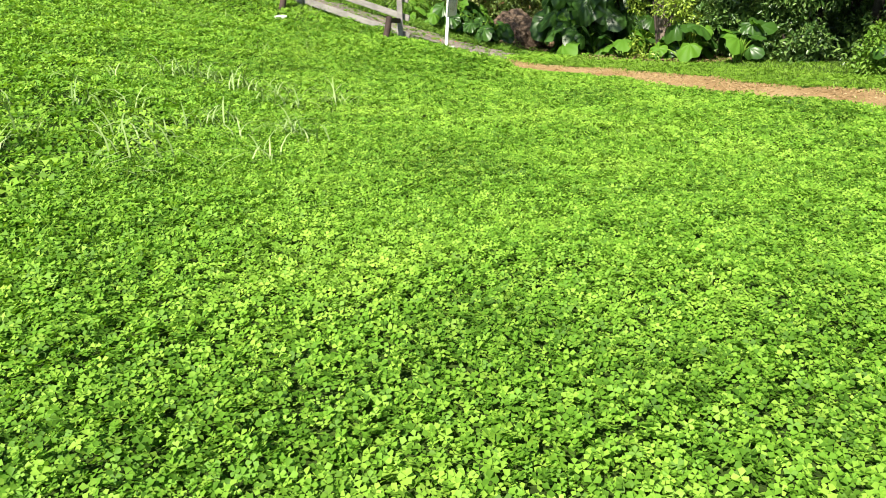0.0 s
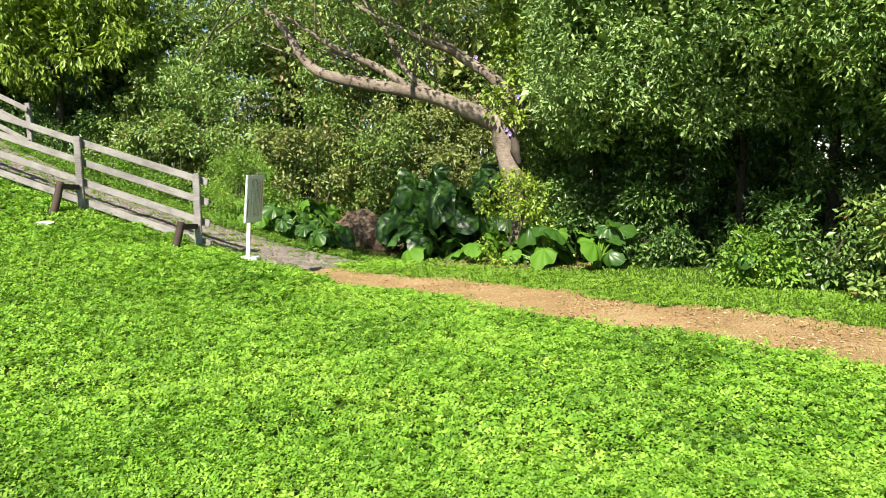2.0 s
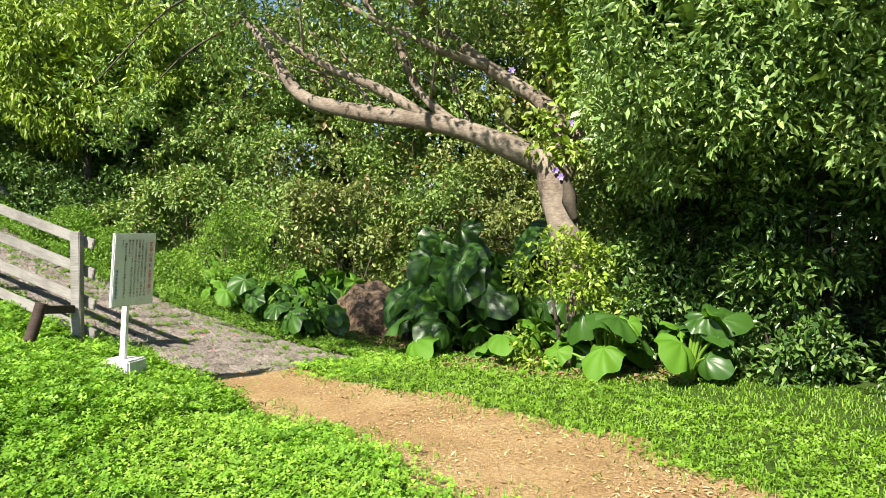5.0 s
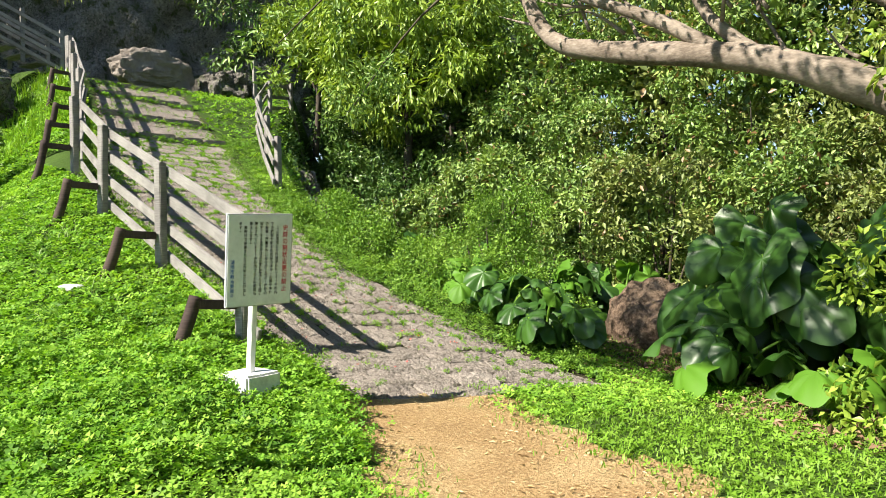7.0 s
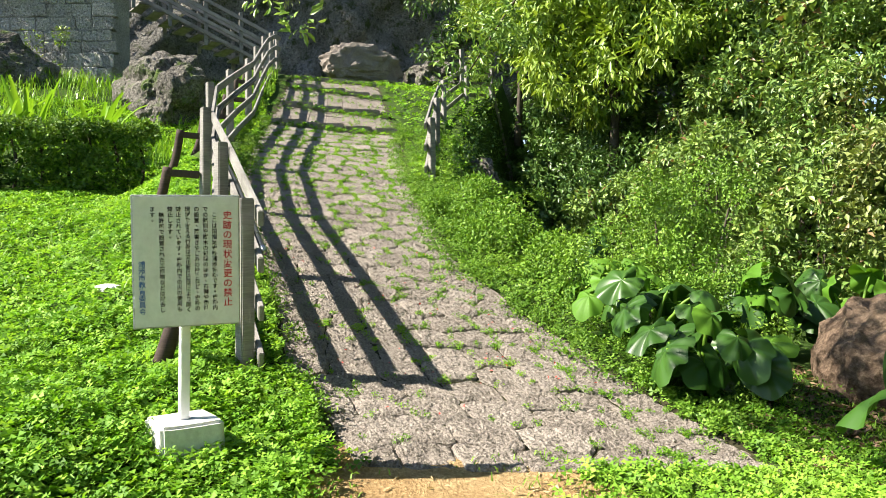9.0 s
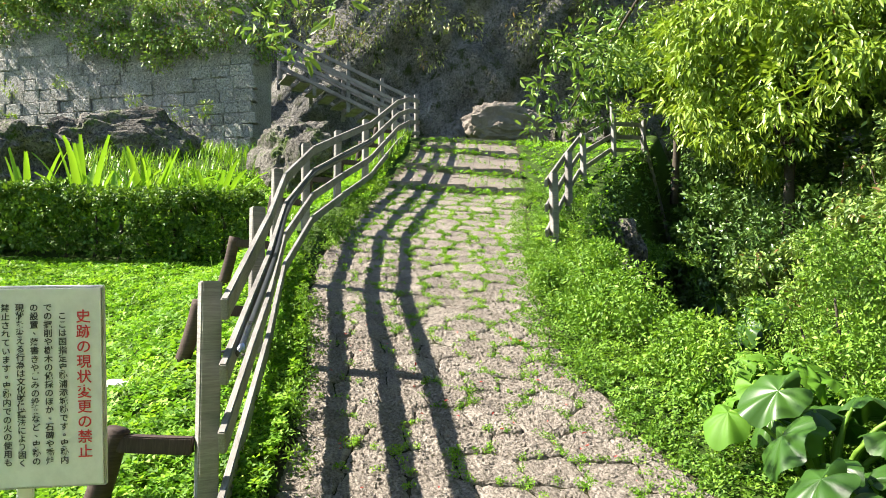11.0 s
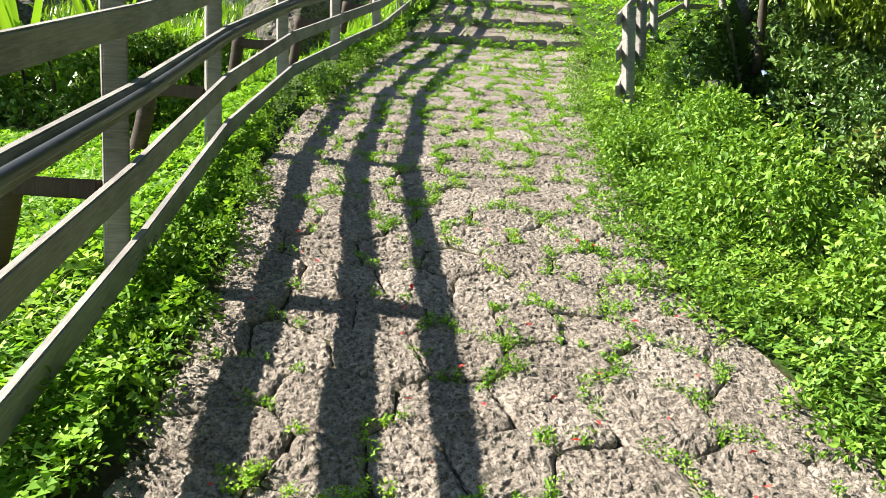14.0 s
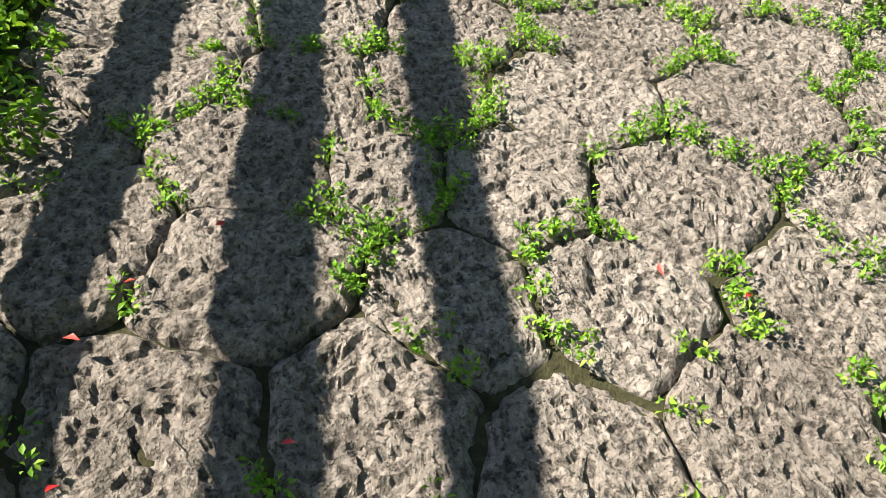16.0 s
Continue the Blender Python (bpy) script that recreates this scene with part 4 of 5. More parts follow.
wall_shrub = tagged(new("wall_shrub"), "dense green creeping shrub hanging over a stone wall", "shrub")
for k in range(5):
    c = ivy[np.argsort(ivy[:, 1])][k * 112:(k + 1) * 112]
    part("foliage", clumps("foliage", c, [0.26] * len(c), 64, 0.095, 0.5, FOREST, 0.5), wall_shrub)

wp = np.stack([RNG.uniform(0.0, 0.25, 40), RNG.uniform(-9.5, -0.5, 40), 4.9 + 3.2 * RNG.uniform(0, 1, 40) ** 1.8], 1) @ np.array(WALL_POSE.to_3x3()).T + np.array(WALL_POSE.translation)
tagged(part("wall_weeds", clumps("wall_weeds", wp, RNG.uniform(0.1, 0.32, 40), 60, 0.09, 0.3, FRESH, 0.2)), "bright green weeds sprouting from stone wall joints", "weeds", kind="stuff")
stair = tagged(new("timber_stair"), "grey timber stair with plank railings climbing beside the cliff", "stair")
sa, sb = Vector((-21.4, 18.0, 6.35)), Vector((-22.4, 14.2, 8.3))
for off in (-0.0, -1.1):
    o = Vector((off, -0.15, 0))
    for k in range(5):
        p = sa.lerp(sb, k / 4) + o
        part("post", box_mesh("post", 0.1, 0.1, 1.5, TIMBER, 0.006), stair, "", pose(p.x, p.y, p.z + 0.55))
    for drop in (1.1, 0.8, 0.5, 0.15):
        beam("rail", sa + o + Vector((0.07, 0, drop)), sb + o + Vector((0.07, 0, drop)), 0.05, 0.1, RAILWOOD, stair, "", int(drop * 10))
for k in range(10):
    p = sa.lerp(sb, (k + 0.5) / 10)
    part("tread", box_mesh("tread", 1.0, 0.34, 0.05, TIMBER, 0.005), stair, "", pose(p.x - 0.55, p.y - 0.1, p.z + 0.05, 0, 0, 10))

cl = np.stack([RNG.uniform(-25.0, -24.0, 480), RNG.uniform(13, 32, 480), 18 - 8.5 * RNG.uniform(0, 1, 480) ** 1.4], 1)
cl[:, 0] += 0.28 * (cl[:, 1] - 14) - 0.12 * (cl[:, 2] - 8)
tagged(part("cliff_vines", clumps("cliff_vines", cl, [0.5] * 480, 50, 0.16, 0.3, DULL, 0.9)), "dry and green vines hanging down a rock face", "vines", kind="stuff")
cl = np.stack([RNG.uniform(-22.5, -21.0, 130), RNG.uniform(22.5, 30, 130), RNG.uniform(6.5, 11, 130)], 1)
tagged(part("cliff_shrub", clumps("cliff_shrub", cl, [0.5] * 130, 50, 0.18, 0.4, DEEP, 0.5)), "dark green shrubs at the foot of the cliff", "shrub")

rock("flat_stone", -5.75, 12.15, float(height(-5.75, 12.15)) + 0.035, 0.12, 0.07, 0.035, "small flat white stone slab lying in clover", CONCRETE, 1, 0.15)
end_post = tagged(new("timber_post"), "lone weathered grey timber post with a short rail", "post")
part("post", box_mesh("post", 0.12, 0.12, 1.3, TIMBER, 0.006), end_post, "", pose(-20.4, 23.6, 6.9))
beam("rail", (-20.4, 23.6, 7.3), (-21.4, 24.6, 7.35), 0.05, 0.13, RAILWOOD, end_post)

# mulch heap
rock("soil_mound", -2.6, 17.35, 0.15, 0.55, 0.62, 0.74, "heap of reddish-brown dry mulch between large leaves", MULCH, 1, 0.2)

# ---- lawn, strips and weeds ----
def scatter(n, x0, x1, y0, y1, keep):
    x, y = RNG.uniform(x0, x1, n), RNG.uniform(y0, y1, n)
    k = keep(x, y)
    return x[k], y[k]


def lawn_ok(x, y):
    return (dirt_at(x, y) < 0.26 * RNG.uniform(-0.3, 1.0, len(x)) ** 3 + 0.02) & (paved_at(x, y) < -0.03) & (np.minimum(np.abs(x + 2.99), np.abs(y - 12.29)) > -1) & (np.maximum(np.abs(x + 2.99), np.abs(y - 12.29)) > 0.15)


def clover(name, x, y, size, hgt, label, mat=CLOVER, fine=True):
    """Three round leaflets to a stalk head."""
    n = len(x)
    z = height(x, y) + hgt * RNG.uniform(0.3, 1.0, n) * (1 + 0.5 * wave(x, y, 3.1))
    p = np.stack([x, y, z], 1)
    nrm = unit(np.stack([RNG.normal(0, 0.52, n), RNG.normal(0, 0.52, n) - 0.12, np.ones(n)], 1))
    a0 = RNG.uniform(0, 2 * np.pi, n)
    s = size * RNG.uniform(0.6, 1.3, n)
    v = [p]
    for k in range(3):
        a = a0 + k * 2.094
        t = np.stack([np.cos(a), np.sin(a), np.zeros(n)], 1)
        t = unit(t - nrm * np.sum(t * nrm, 1, keepdims=True))
        b = np.cross(nrm, t)
        S = s[:, None]
        if fine:
            v += [p + t * S * 0.6 - b * S * 0.42 + nrm * S * 0.16, p + t * S * 0.95 + nrm * S * 0.02, p + t * S * 0.6 + b * S * 0.42 + nrm * S * 0.16]
        else:
            v += [p + t * S * 0.85 - b * S * 0.5 + nrm * S * 0.12, p + t * S * 0.85 + b * S * 0.5 + nrm * S * 0.12]
    v = np.stack(v, 1)
    f = []
    for k in range(3):
        f += [[0, 1 + 3 * k, 2 + 3 * k], [0, 2 + 3 * k, 3 + 3 * k]] if fine else [[0, 1 + 2 * k, 2 + 2 * k]]
    faces = (np.array(f)[None] + (np.arange(n) * v.shape[1])[:, None, None]).reshape(-1, 3)
    return tagged(part(name, mesh_of(name, v.reshape(-1, 3), faces, mat)), label, "lawn", kind="stuff")


def blades(name, x, y, length, width, mat, label, category="grass", lean=0.5, base=0.0):
    """Bent grass blades, each a strip of its own."""
    n = len(x)
    a = RNG.uniform(0, 2 * np.pi, n)
    L = length * RNG.uniform(0.5, 1.3, n)
    le = lean * RNG.uniform(0.3, 1.4, n)
    o = np.stack([x, y, height(x, y) + base], 1)
    t = np.stack([np.cos(a), np.sin(a), np.zeros(n)], 1)
    s = np.stack([-np.sin(a), np.cos(a), np.zeros(n)], 1) * (width * RNG.uniform(0.7, 1.3, n))[:, None]
    up = np.array([0, 0, 1.0])
    m1 = o + up * (L * 0.55)[:, None] + t * (L * le * 0.25)[:, None]
    m2 = o + up * (L * (0.95 - 0.25 * le))[:, None] + t * (L * le * 0.85)[:, None]
    v = np.stack([o - s, o + s, m1 - s * 0.8, m1 + s * 0.8, m2], 1)
    f = np.array([[0, 1, 3], [0, 3, 2], [2, 3, 4]])
    faces = (f[None] + (np.arange(n) * 5)[:, None, None]).reshape(-1, 3)
    return tagged(part(name, mesh_of(name, v.reshape(-1, 3), faces, mat)), label, category, kind="stuff")


def arching(name, x, y, length, width, mat, label, lean):
    """Long drooping grass blades in four steps."""
    n = len(x)
    a = RNG.uniform(0, 2 * np.pi, n)
    L = length * RNG.uniform(0.5, 1.3, n)
    le = lean * RNG.uniform(0.5, 1.3, n)
    o = np.stack([x, y, height(x, y)], 1)
    t = np.stack([np.cos(a), np.sin(a), np.zeros(n)], 1)
    s = np.stack([-np.sin(a), np.cos(a), np.zeros(n)], 1)
    v = []
    for u, w in ((0, 1.0), (0.3, 1.0), (0.6, 0.85), (0.85, 0.5)):
        m = o + np.array([0, 0, 1.0]) * (L * (u - 0.5 * le * u * u))[:, None] + t * (L * le * 0.65 * u ** 1.6)[:, None]
        v += [m - s * width * w, m + s * width * w]
    v.append(o + np.array([0, 0, 1.0]) * (L * (1 - 0.55 * le))[:, None] + t * (L * le * 0.68)[:, None])
    v = np.stack(v, 1)
    f = np.array([[0, 1, 3], [0, 3, 2], [2, 3, 5], [2, 5, 4], [4, 5, 7], [4, 7, 6], [6, 7, 8]])
    faces = (f[None] + (np.arange(n) * 9)[:, None, None]).reshape(-1, 3)
    return tagged(part(name, mesh_of(name, v.reshape(-1, 3), faces, mat)), label, "grass", kind="stuff")


LAWN = "bright green clover lawn on a gentle slope"


def lawn_side(x, y):
    return lawn_ok(x, y) & (y < np.where(x < -2.6, fence_y(x) + 0.35, np.interp(x, [-2.6, -2, 0, 2, 4, 7], [13.2, 13.4, 12.2, 10.3, 8.8, 6.4])))


for n, x0, x1, y0, y1, size, tall, fine in ((42000, -2.0, 3.2, 1.2, 3.7, 0.022, 0.055, True), (95000, -3.0, 3.6, 3.4, 6.2, 0.0205, 0.05, False), (12000, -3.0, -2.0, 1.2, 3.7, 0.025, 0.05, False), (110000, -5.0, 4.5, 6.2, 12.8, 0.026, 0.05, False),
                                            (56000, -11.3, -5.0, 5.5, 13.6, 0.037, 0.06, False), (16000, -9.0, -3.0, 1.2, 5.5, 0.04, 0.05, False), (9000, -6.0, 8, -4, 1.2, 0.05, 0.05, False), (9000, 3.6, 9.0, 1.2, 7.0, 0.045, 0.05, False),
                                            (9000, -11.3, -9.0, 1.2, 5.5, 0.05, 0.06, False), (5000, -5.0, -3.0, 5.4, 6.3, 0.03, 0.05, False), (9000, -17.0, -11.3, 11.5, 16.5, 0.06, 0.1, False)):
    x, y = scatter(n, x0, x1, y0, y1, lawn_side)
    clover("clover_lawn", x, y, size, tall, LAWN, CLOVER, fine)
x, y = scatter(30000, -5.0, -1.8, 9.6, 13.2, lambda x, y: lawn_side(x, y) & (RNG.uniform(0, 1, len(x)) < step01(9.6, 11.6, y)))
clover("clover_lawn", x, y, 0.028, 0.12, "taller clover around the foot of a notice board", CLOVER, False)
x, y = scatter(110000, -3.5, 7.0, 5, 17.0, lambda x, y: lawn_ok(x, y) & (dirt_at(x, y) > -3.0) & (y > np.interp(x, [-3.5, -2, 0, 2, 4, 7], [15.2, 14.0, 12.5, 11, 9.6, 7])) & (gully_y(x) + 0.6 > y))
blades("verge_grass", x, y, 0.05, 0.0045, GRASS, "short mown grass verge beside the dirt path", lean=1.5)
x, y = scatter(60000, -3.5, 7.0, 5, 17.0, lambda x, y: lawn_ok(x, y) & (dirt_at(x, y) > -1.6) & (y > np.interp(x, [-3.5, -2, 0, 2, 4, 7], [15.2, 14.0, 12.5, 11, 9.6, 7])))
clover("verge_clover", x, y, 0.026, 0.025, "low clover in the mown verge", GRASS, False)
x, y = scatter(5000, -20, -9, 13, 24, lambda x, y: (paved_at(x, y) < -0.1) & (y > right_y(x)) & (y < gully_y(x) + 0.3))
clover("bank_grass", x, y, 0.07, 0.12, "sunlit green grass bank beside the steps", CLOVER, False)
x, y = scatter(20000, -19.5, -12.9, 4, 17, lambda x, y: (y < fence_y(x) + 0.3) & (wave(x, y, 1.1, 2.0) > RNG.uniform(-0.9, 0.7, len(x))))
blades("rough_grass", x, y, 0.36, 0.01, LILY, "long bright grass below the stone wall", lean=0.8)
# straw, twigs and crumbs on the dirt
x, y = scatter(26000, -2.6, 5.0, 7.5, 14.2, lambda x, y: (dirt_at(x, y) > 0.02) & (wave(x, y, 1.7, 3.0) + RNG.normal(0, 0.5, len(x)) > 0.1))
p = np.stack([x, y, height(x, y) - 0.012], 1)
tagged(part("straw_litter", leaf_mesh("straw_litter", p, RNG.normal(size=p.shape) * (1, 1, 0.12), np.array([[0, 0, 1.0]]) + RNG.normal(size=p.shape) * 0.25, RNG.uniform(0.015, 0.06, len(p)), 0.3, STRAW, 0.3)),
       "dry straw and leaf crumbs lying on the dirt path", "litter", kind="stuff")
x, y = scatter(30000, -2.6, 5.0, 7.5, 14.2, lambda x, y: (dirt_at(x, y) > -0.1) & (dirt_at(x, y) < 0.5 * RNG.uniform(0, 1, len(x)) ** 1.5 + 0.1 * wave(x, y, 3.3)))
blades("verge_grass", x, y, 0.045, 0.004, GRASS, "thin grass creeping over the dirt", lean=1.5)
# long pale grass in the lawn
cx, cy = -2.1 - 2.6 * RNG.uniform(0, 1, 36) ** 0.9, RNG.uniform(3.4, 7.2, 36)
x = np.repeat(cx, 10) + RNG.normal(0, 0.07, 360)
y = np.repeat(cy, 10) + RNG.normal(0, 0.07, 360)
arching("tall_grass", x, y, 0.36, 0.006, DRY, "scattered pale tall grass tufts in clover", 1.35)
x, y = scatter(14000, -6.0, 0.5, 2.5, 12, lambda x, y: lawn_ok(x, y) & (wave(x, y, 0.9) > 0.0))
blades("lawn_grass", x, y, 0.09, 0.004, GRASS, "fine grass blades mixed into the clover lawn", lean=1.3)
cx, cy = RNG.uniform(-9.5, -4.0, 40), RNG.uniform(9.0, 12.9, 40)
x = np.repeat(cx, 8) + RNG.normal(0, 0.05, 320)
y = np.repeat(cy, 8) + RNG.normal(0, 0.05, 320)
arching("tall_grass", x, y, 0.28, 0.0035, DRY, "scattered pale tall grass tufts in clover", 1.2)


x, y = RNG.normal(-6.5, 0.05, 70), RNG.normal(15.95, 0.05, 70)
arching("grass_tuft", x, y, 0.42, 0.005, GRASS, "tuft of long arching grass beside the paving", 0.8)


def weeds(name, x, y, size, hgt, per, label, mat=WEED):
    n = len(x)
    c = np.stack([x, y, height(x, y) + hgt * 0.4], 1)
    return tagged(part(name, clumps(name, c, hgt * RNG.uniform(0.35, 1.25, n) * (0.85 + 0.35 * wave(x, y, 2.7)), per, size, 0.55, mat, 0.0, 6 if size == 0.024 else 4, 0.9)), label, "weeds", kind="stuff")


x, y = scatter(2700, -13, -3.2, 12.7, 16, lambda x, y: (y > fence_y(x) + 0.05) & (y < left_y(x) + 0.06 + 0.1 * wave(x, y, 3.0)))
weeds("edge_weeds", x, y, 0.024, 0.13, 62, "leafy green weeds along the foot of the fence", WEED)
x, y = scatter(3300, -13, -2.4, 14.6, 19, lambda x, y: (y > right_y(x) - 0.16 + 0.14 * wave(x, y, 2.6)) & (y < gully_y(x) + 0.15))
weeds("edge_weeds", x, y, 0.026, 0.12, 52, "leafy green weeds along the edge of the paving")
x, y = scatter(4200, -20, -8.2, 13.5, 21, lambda x, y: (paved_at(x, y) > 0) & (wave(x, y, 1.9) + 0.06 * (-8 - x) > RNG.uniform(-0.3, 1.0, len(x))))
weeds("paving_moss", x, y, 0.03, 0.04, 16, "low moss and weeds growing over paving", CLOVER)

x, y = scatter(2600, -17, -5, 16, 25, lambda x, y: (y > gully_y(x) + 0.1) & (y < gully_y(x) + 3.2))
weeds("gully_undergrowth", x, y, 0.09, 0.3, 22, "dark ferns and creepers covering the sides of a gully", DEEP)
for xs in (-12.5, -14.2, -16.2, -17.9):
    x, y = scatter(1500, xs - 0.6, xs + 0.5, 14.5, 20, lambda x, y: (paved_at(x, y) > -0.1) & (np.abs(x - xs - 0.2 * (y - (left_y(x) + right_y(x)) / 2) - 0.12) < 0.16))
    clover("step_grass", x, y, 0.05, 0.08, "grass growing along the foot of a stone step", CLOVER, False)
x, y = scatter(9000, -3.2, 1.8, 14.4, 19.2, lambda x, y: (dirt_at(x, y) < -1.3) & (x > -3.2 - 0.5 * (y - 17)))
p = np.stack([x, y, height(x, y) + 0.012], 1)
tagged(part("leaf_litter", leaf_mesh("leaf_litter", p, RNG.normal(size=p.shape) * (1, 1, 0.15), np.array([[0, 0, 1.0]]) + RNG.normal(size=p.shape) * 0.3, RNG.uniform(0.04, 0.11, len(p)), 0.45, LITTER, 0.3)),
       "brown dead leaves lying under large-leaved plants", "litter", kind="stuff")

x, y = scatter(15000, -9.5, -2.0, 14.8, 17.6, lambda x, y: (y > right_y(x) - 0.02) & (y < gully_y(x) + 0.7) & (dirt_at(x, y) < -0.1) & ((x < -3.3) | (y < 15.7)))
clover("bank_clover", x, y, 0.03, 0.07, "clover and low weeds beside the paving", WEED, False)

x, y = scatter(9000, -3.4, -0.9, 12.7, 16.0, lambda x, y: lawn_ok(x, y) & (paved_at(x, y) > -0.9))
clover("verge_clover", x, y, 0.028, 0.045, "clover along the front of the paving", CLOVER, False)

# ---- paving stones
WIDE = 2.2


def row_point(xc, v):
    """The point at fraction v across the path, on the row whose middle lies at xc."""
    k = 0.45 - 0.22 * float(step01(-3.0, -5.0, xc))
    xl, xr = xc - k, xc + k
    return np.array([xl + (xr - xl) * v, float(left_y(xl)) * (1 - v) + float(right_y(xr)) * v])


def cut_back(poly, p, q):
    """The part of a polygon nearer to p than to q."""
    m, d = (p + q) / 2, q - p
    side = [(c - m) @ d for c in poly]
    out = []
    for k in range(len(poly)):
        a, b, sa, sb = poly[k - 1], poly[k], side[k - 1], side[k]
        if (sa <= 0) != (sb <= 0):
            out.append(a + (b - a) * (sa / (sa - sb)))
        if sb <= 0:
            out.append(b)
    return out


def rim_of(poly, count):
    """A closed outline with its corners worn round, in even steps."""
    p = np.array(poly)
    for _ in range(2):
        nxt = np.roll(p, -1, 0)
        p = np.stack([p * 0.93 + nxt * 0.07, p * 0.07 + nxt * 0.93], 1).reshape(-1, 2)
    loop = np.concatenate([p, p[:1]])
    run = np.concatenate([[0], np.cumsum(np.hypot(*np.diff(loop, axis=0).T))])
    at = np.linspace(0, run[-1], count, endpoint=False)
    return np.stack([np.interp(at, run, loop[:, 0]), np.interp(at, run, loop[:, 1])], 1)


def stone(rim, mid, rings, seed, lift):
    """One worn coral paving stone: an uneven, pitted top with rounded rim and sides."""
    count = len(rim)
    steps = 1 - (1 - np.linspace(0.07, 1, rings)) ** 1.25
    xy = (mid + (rim - mid) * steps[:, None, None]).reshape(-1, 2)
    e = np.repeat(steps, count)
    tilt = RNG.normal(0, 0.022, 2)
    z = height(xy[:, 0], xy[:, 1]) + lift + (xy - mid) @ tilt - 0.016 * (np.maximum(0, e - 0.84) / 0.16) ** 2
    for k, (x, y) in enumerate(xy):
        q = Vector((x, y, seed * 0.37))
        z[k] += 0.010 * noise.noise(q * 6) + 0.007 * noise.noise(q * 15)
        if rings > 7:
            z[k] += 0.004 * noise.noise(q * 34) - 0.022 * max(0, noise.noise(q * 22 + Vector((0, 0, 4))) - 0.22)
            z[k] -= 0.009 * min(1, max(0, noise.noise(q * 50) - 0.14) / 0.14)
    v = [(a, b, c) for (a, b), c in zip(xy, z)]
    f = [tuple(range(count))]
    for r in range(rings - 1):
        for k in range(count):
            a, b = r * count + k, r * count + (k + 1) % count
            f.append((a, a + count, b + count, b))
    k0, top = len(v), (rings - 1) * count
    v += [(v[top + k][0], v[top + k][1], v[top + k][2] - 0.07) for k in range(count)]
    f += [(top + k, k0 + k, k0 + (k + 1) % count, top + (k + 1) % count) for k in range(count)]
    org = Vector((mid[0], mid[1], float(height(mid[0], mid[1]))))
    return mesh_of("stone", [tuple(Vector(p) - org) for p in v], f, STONE, False), org


def paving():
    """Uneven courses of stones, joints broken from row to row; every stone takes the ground nearest to it."""
    seeds = []
    along_path = 2.42
    while along_path < 12.3:
        across = float(RNG.uniform(0.05, 0.3))
        while across < WIDE:
            seeds.append((along_path + float(RNG.uniform(-0.06, 0.06)), across + float(RNG.uniform(-0.03, 0.03))))
            across += float(RNG.choice([0.25, 0.31, 0.36, 0.42]))
        along_path += float(RNG.uniform(0.25, 0.34))
    seeds = np.array(seeds)
    joints = []
    for i, p in enumerate(seeds):
        poly = [np.array(c) for c in ((2.3, 0.0), (12.38, 0.0), (12.38, WIDE), (2.3, WIDE))]
        near = np.argsort(np.hypot(*(seeds - p).T))[1:22]
        for k in near:
            poly = cut_back(poly, p, seeds[k])
        world = []
        for c in poly:
            w = row_point(-c[0], c[1] / WIDE)
            n = noise.noise_vector(Vector((w[0] * 3.1, w[1] * 3.1, 1.7)))
            world.append(w + np.array([n.x, n.y]) * 0.045)
        mid = np.mean(world, 0)
        size = np.mean([np.hypot(*(w - mid)) for w in world])
        for a, b in zip(world, world[1:] + world[:1]):
            joints += [a * (1 - q) + b * q for q in (0.15, 0.5, 0.85)]
        gap = float(RNG.uniform(0.001, 0.006))
        close = -8.0 < mid[0] < -4.3
        rim = rim_of([mid + (w - mid) * (1 - gap / size) for w in world], 88 if close else (36 if mid[0] > -9.5 else 20))
        for k, w in enumerate(rim):
            n = noise.noise_vector(Vector((w[0] * 13, w[1] * 13, i * 0.7))) + 0.6 * noise.noise_vector(Vector((w[0] * 40, w[1] * 40, i * 0.7)))
            rim[k] = w + np.array([n.x, n.y]) * 0.008
        me, org = stone(rim, mid, 24 if close else (9 if mid[0] > -9.5 else 5), i, float(RNG.uniform(-0.01, 0.01)))
        part("stone", me, PAVEMENT, "", Matrix.Translation(org))
    return joints


joint_pts = paving()

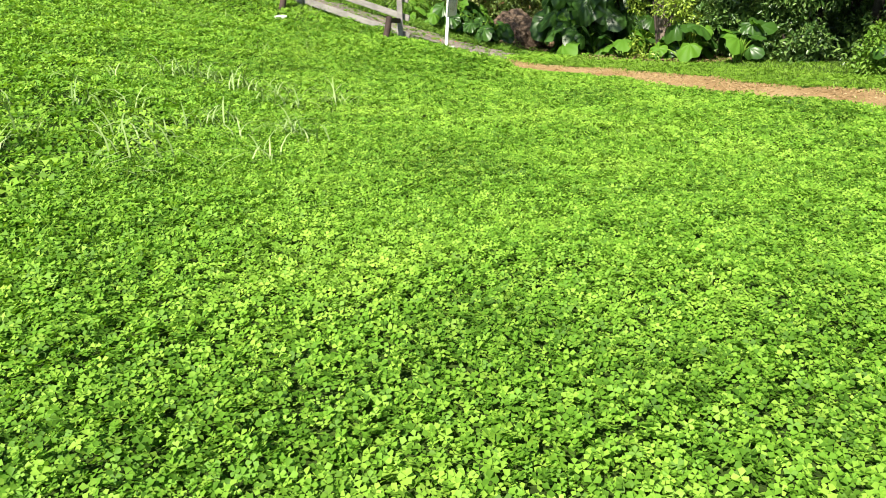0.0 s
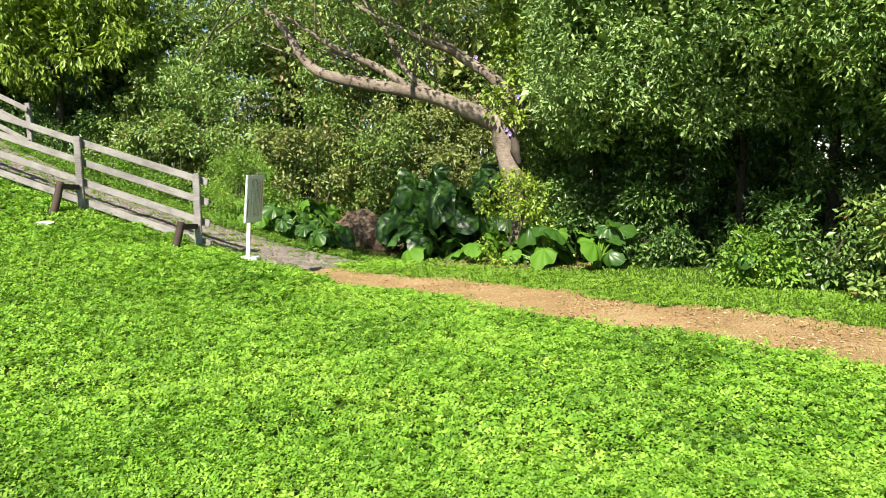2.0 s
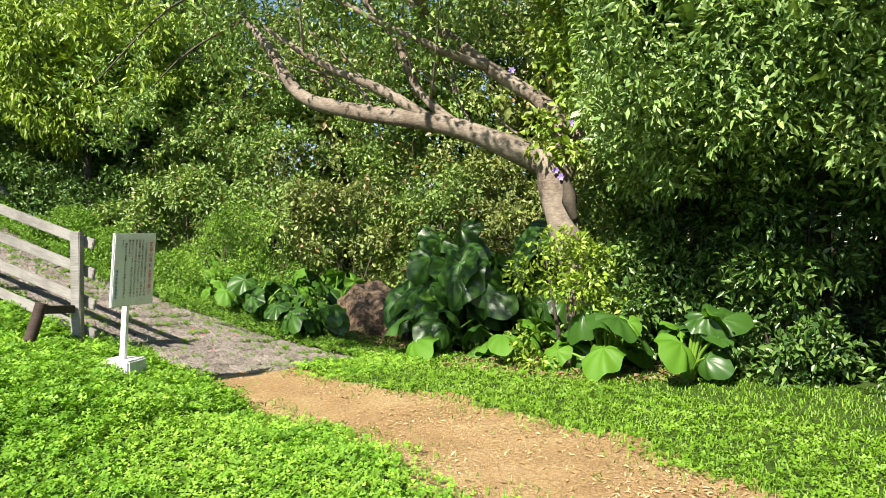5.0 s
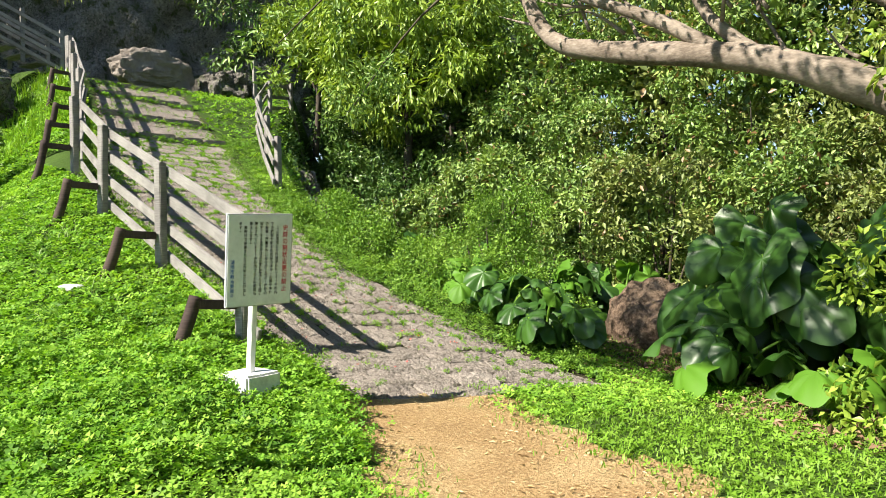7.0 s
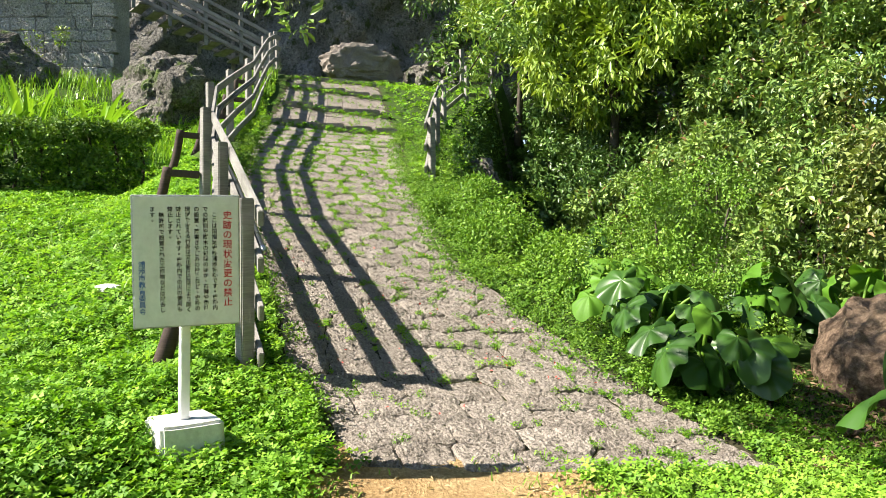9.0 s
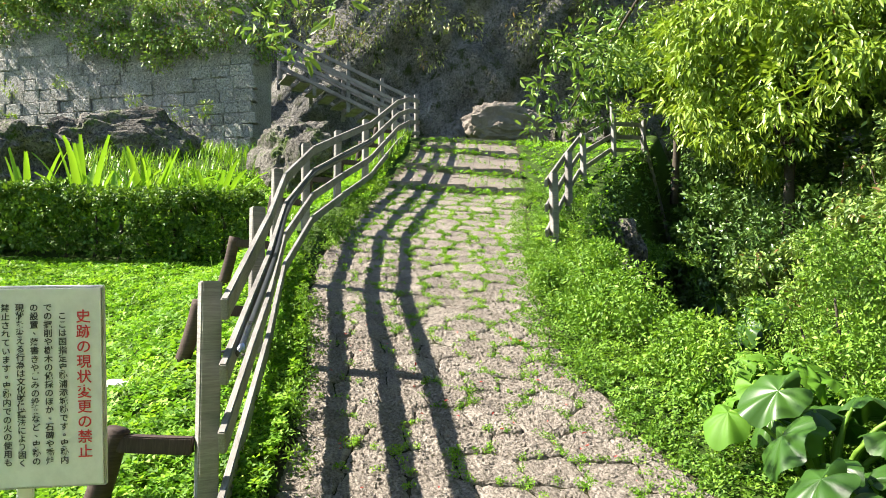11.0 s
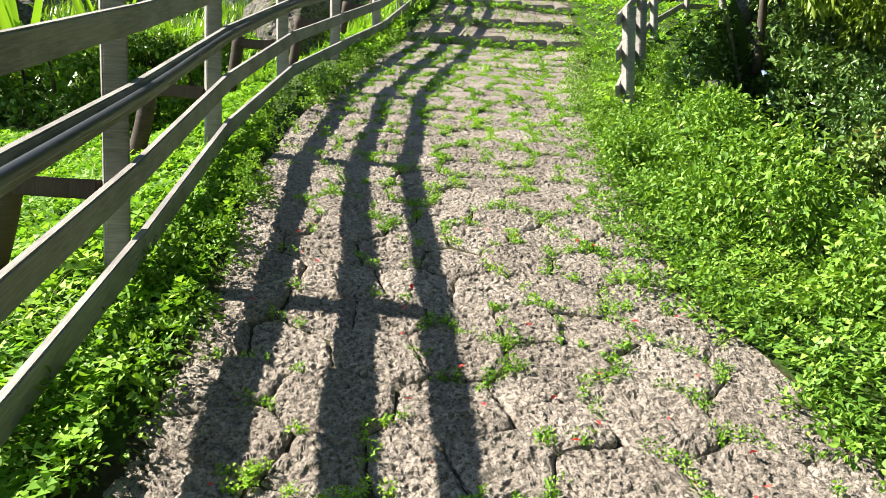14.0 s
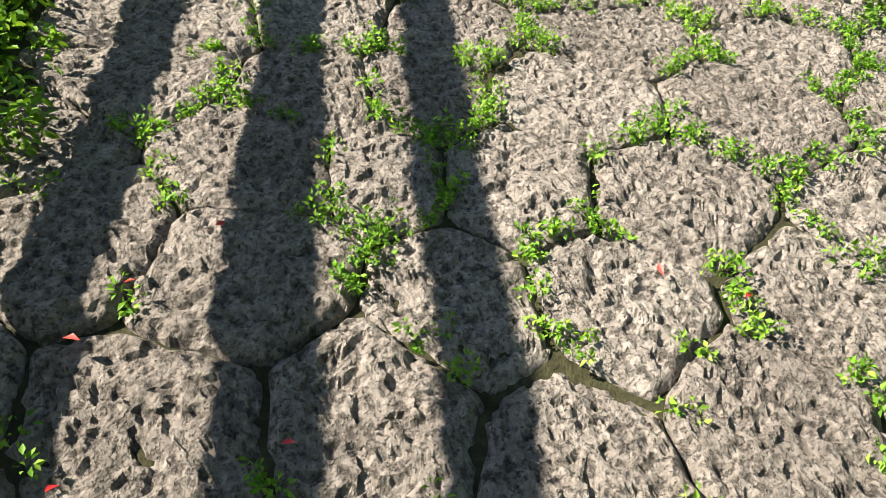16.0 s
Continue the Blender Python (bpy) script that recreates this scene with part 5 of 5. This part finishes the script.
# steps: long kerb stones across the path, paving between them
for k, xs in enumerate((-12.5, -14.2, -16.2, -17.9)):
    step_thing = tagged(new("stone_step"), "low worn limestone step edged with long kerb stones", "step", "steps at the head of the path")
    v = 0.0
    while v < 0.97:
        w = min(float(RNG.uniform(0.22, 0.36)), 1 - v)
        p, q = row_point(xs, v + 0.006), row_point(xs, v + w - 0.006)
        d = q - p
        L = float(np.hypot(*d))
        mid = (p + q) / 2
        z = float(height(mid[0], mid[1]))
        part("kerb_stone", box_mesh("kerb_stone", 0.26, L, 0.2, STONE, 0.02, 0.012, k * 9 + v * 7, 3), step_thing, "", pose(mid[0], mid[1], z - 0.02, 0, 0, math.degrees(math.atan2(d[1], d[0])) - 90))
        v += w
xc = -12.9
bulk_v, bulk_f = [], []
while xc > -20.3:
    for i in range(7):
        a = row_point(xc, i / 7 + 0.002)
        b = row_point(xc, (i + 1) / 7 - 0.002)
        c, d = row_point(xc - 0.368, (i + 1) / 7 - 0.002), row_point(xc - 0.368, i / 7 + 0.002)
        k = len(bulk_v)
        lift = float(RNG.uniform(-0.02, -0.005))
        for p in (a, b, c, d):
            z = float(height(p[0], p[1]))
            bulk_v += [(p[0], p[1], z + lift), (p[0], p[1], z - 0.1)]
        bulk_f += [(k, k + 2, k + 4, k + 6), (k, k + 1, k + 3, k + 2), (k + 2, k + 3, k + 5, k + 4), (k + 4, k + 5, k + 7, k + 6), (k + 6, k + 7, k + 1, k)]
    xc -= 0.37
far_paving = part("paving", mesh_of("paving", bulk_v, bulk_f, STONE), PAVEMENT)
far_paving["kind"] = "stuff"

# weeds in the joints, fallen petals
jp = np.array(joint_pts)
keep = RNG.uniform(0, 1, len(jp)) < np.clip(0.14 + 0.3 * np.maximum(0, jp[:, 1] - 14.0) + 0.07 * np.maximum(0, -6 - jp[:, 0]) + 0.25 * wave(jp[:, 0], jp[:, 1], 2.2), 0.02, 0.85)
jp = jp[keep]
jp = np.repeat(jp, 4, 0) + RNG.normal(0, 0.018, (len(jp) * 4, 2))
weeds("joint_weeds", jp[:, 0], jp[:, 1], 0.0125, 0.02, 14, "small green weeds growing in the joints of paving", CLOVER)
x, y = scatter(60, -6.5, -3.0, 13.4, 15.2, lambda x, y: paved_at(x, y) > 0.05)
p = np.stack([x, y, height(x, y) + 0.02], 1)
tagged(part("fallen_petals", leaf_mesh("fallen_petals", p, RNG.normal(size=p.shape) * (1, 1, 0.2), np.array([[0, 0, 1.0]]) + RNG.normal(size=p.shape) * 0.3, RNG.uniform(0.018, 0.035, len(p)), 0.5, PETAL, 0.25)), "fallen red petals on the paving", "petals", kind="stuff")
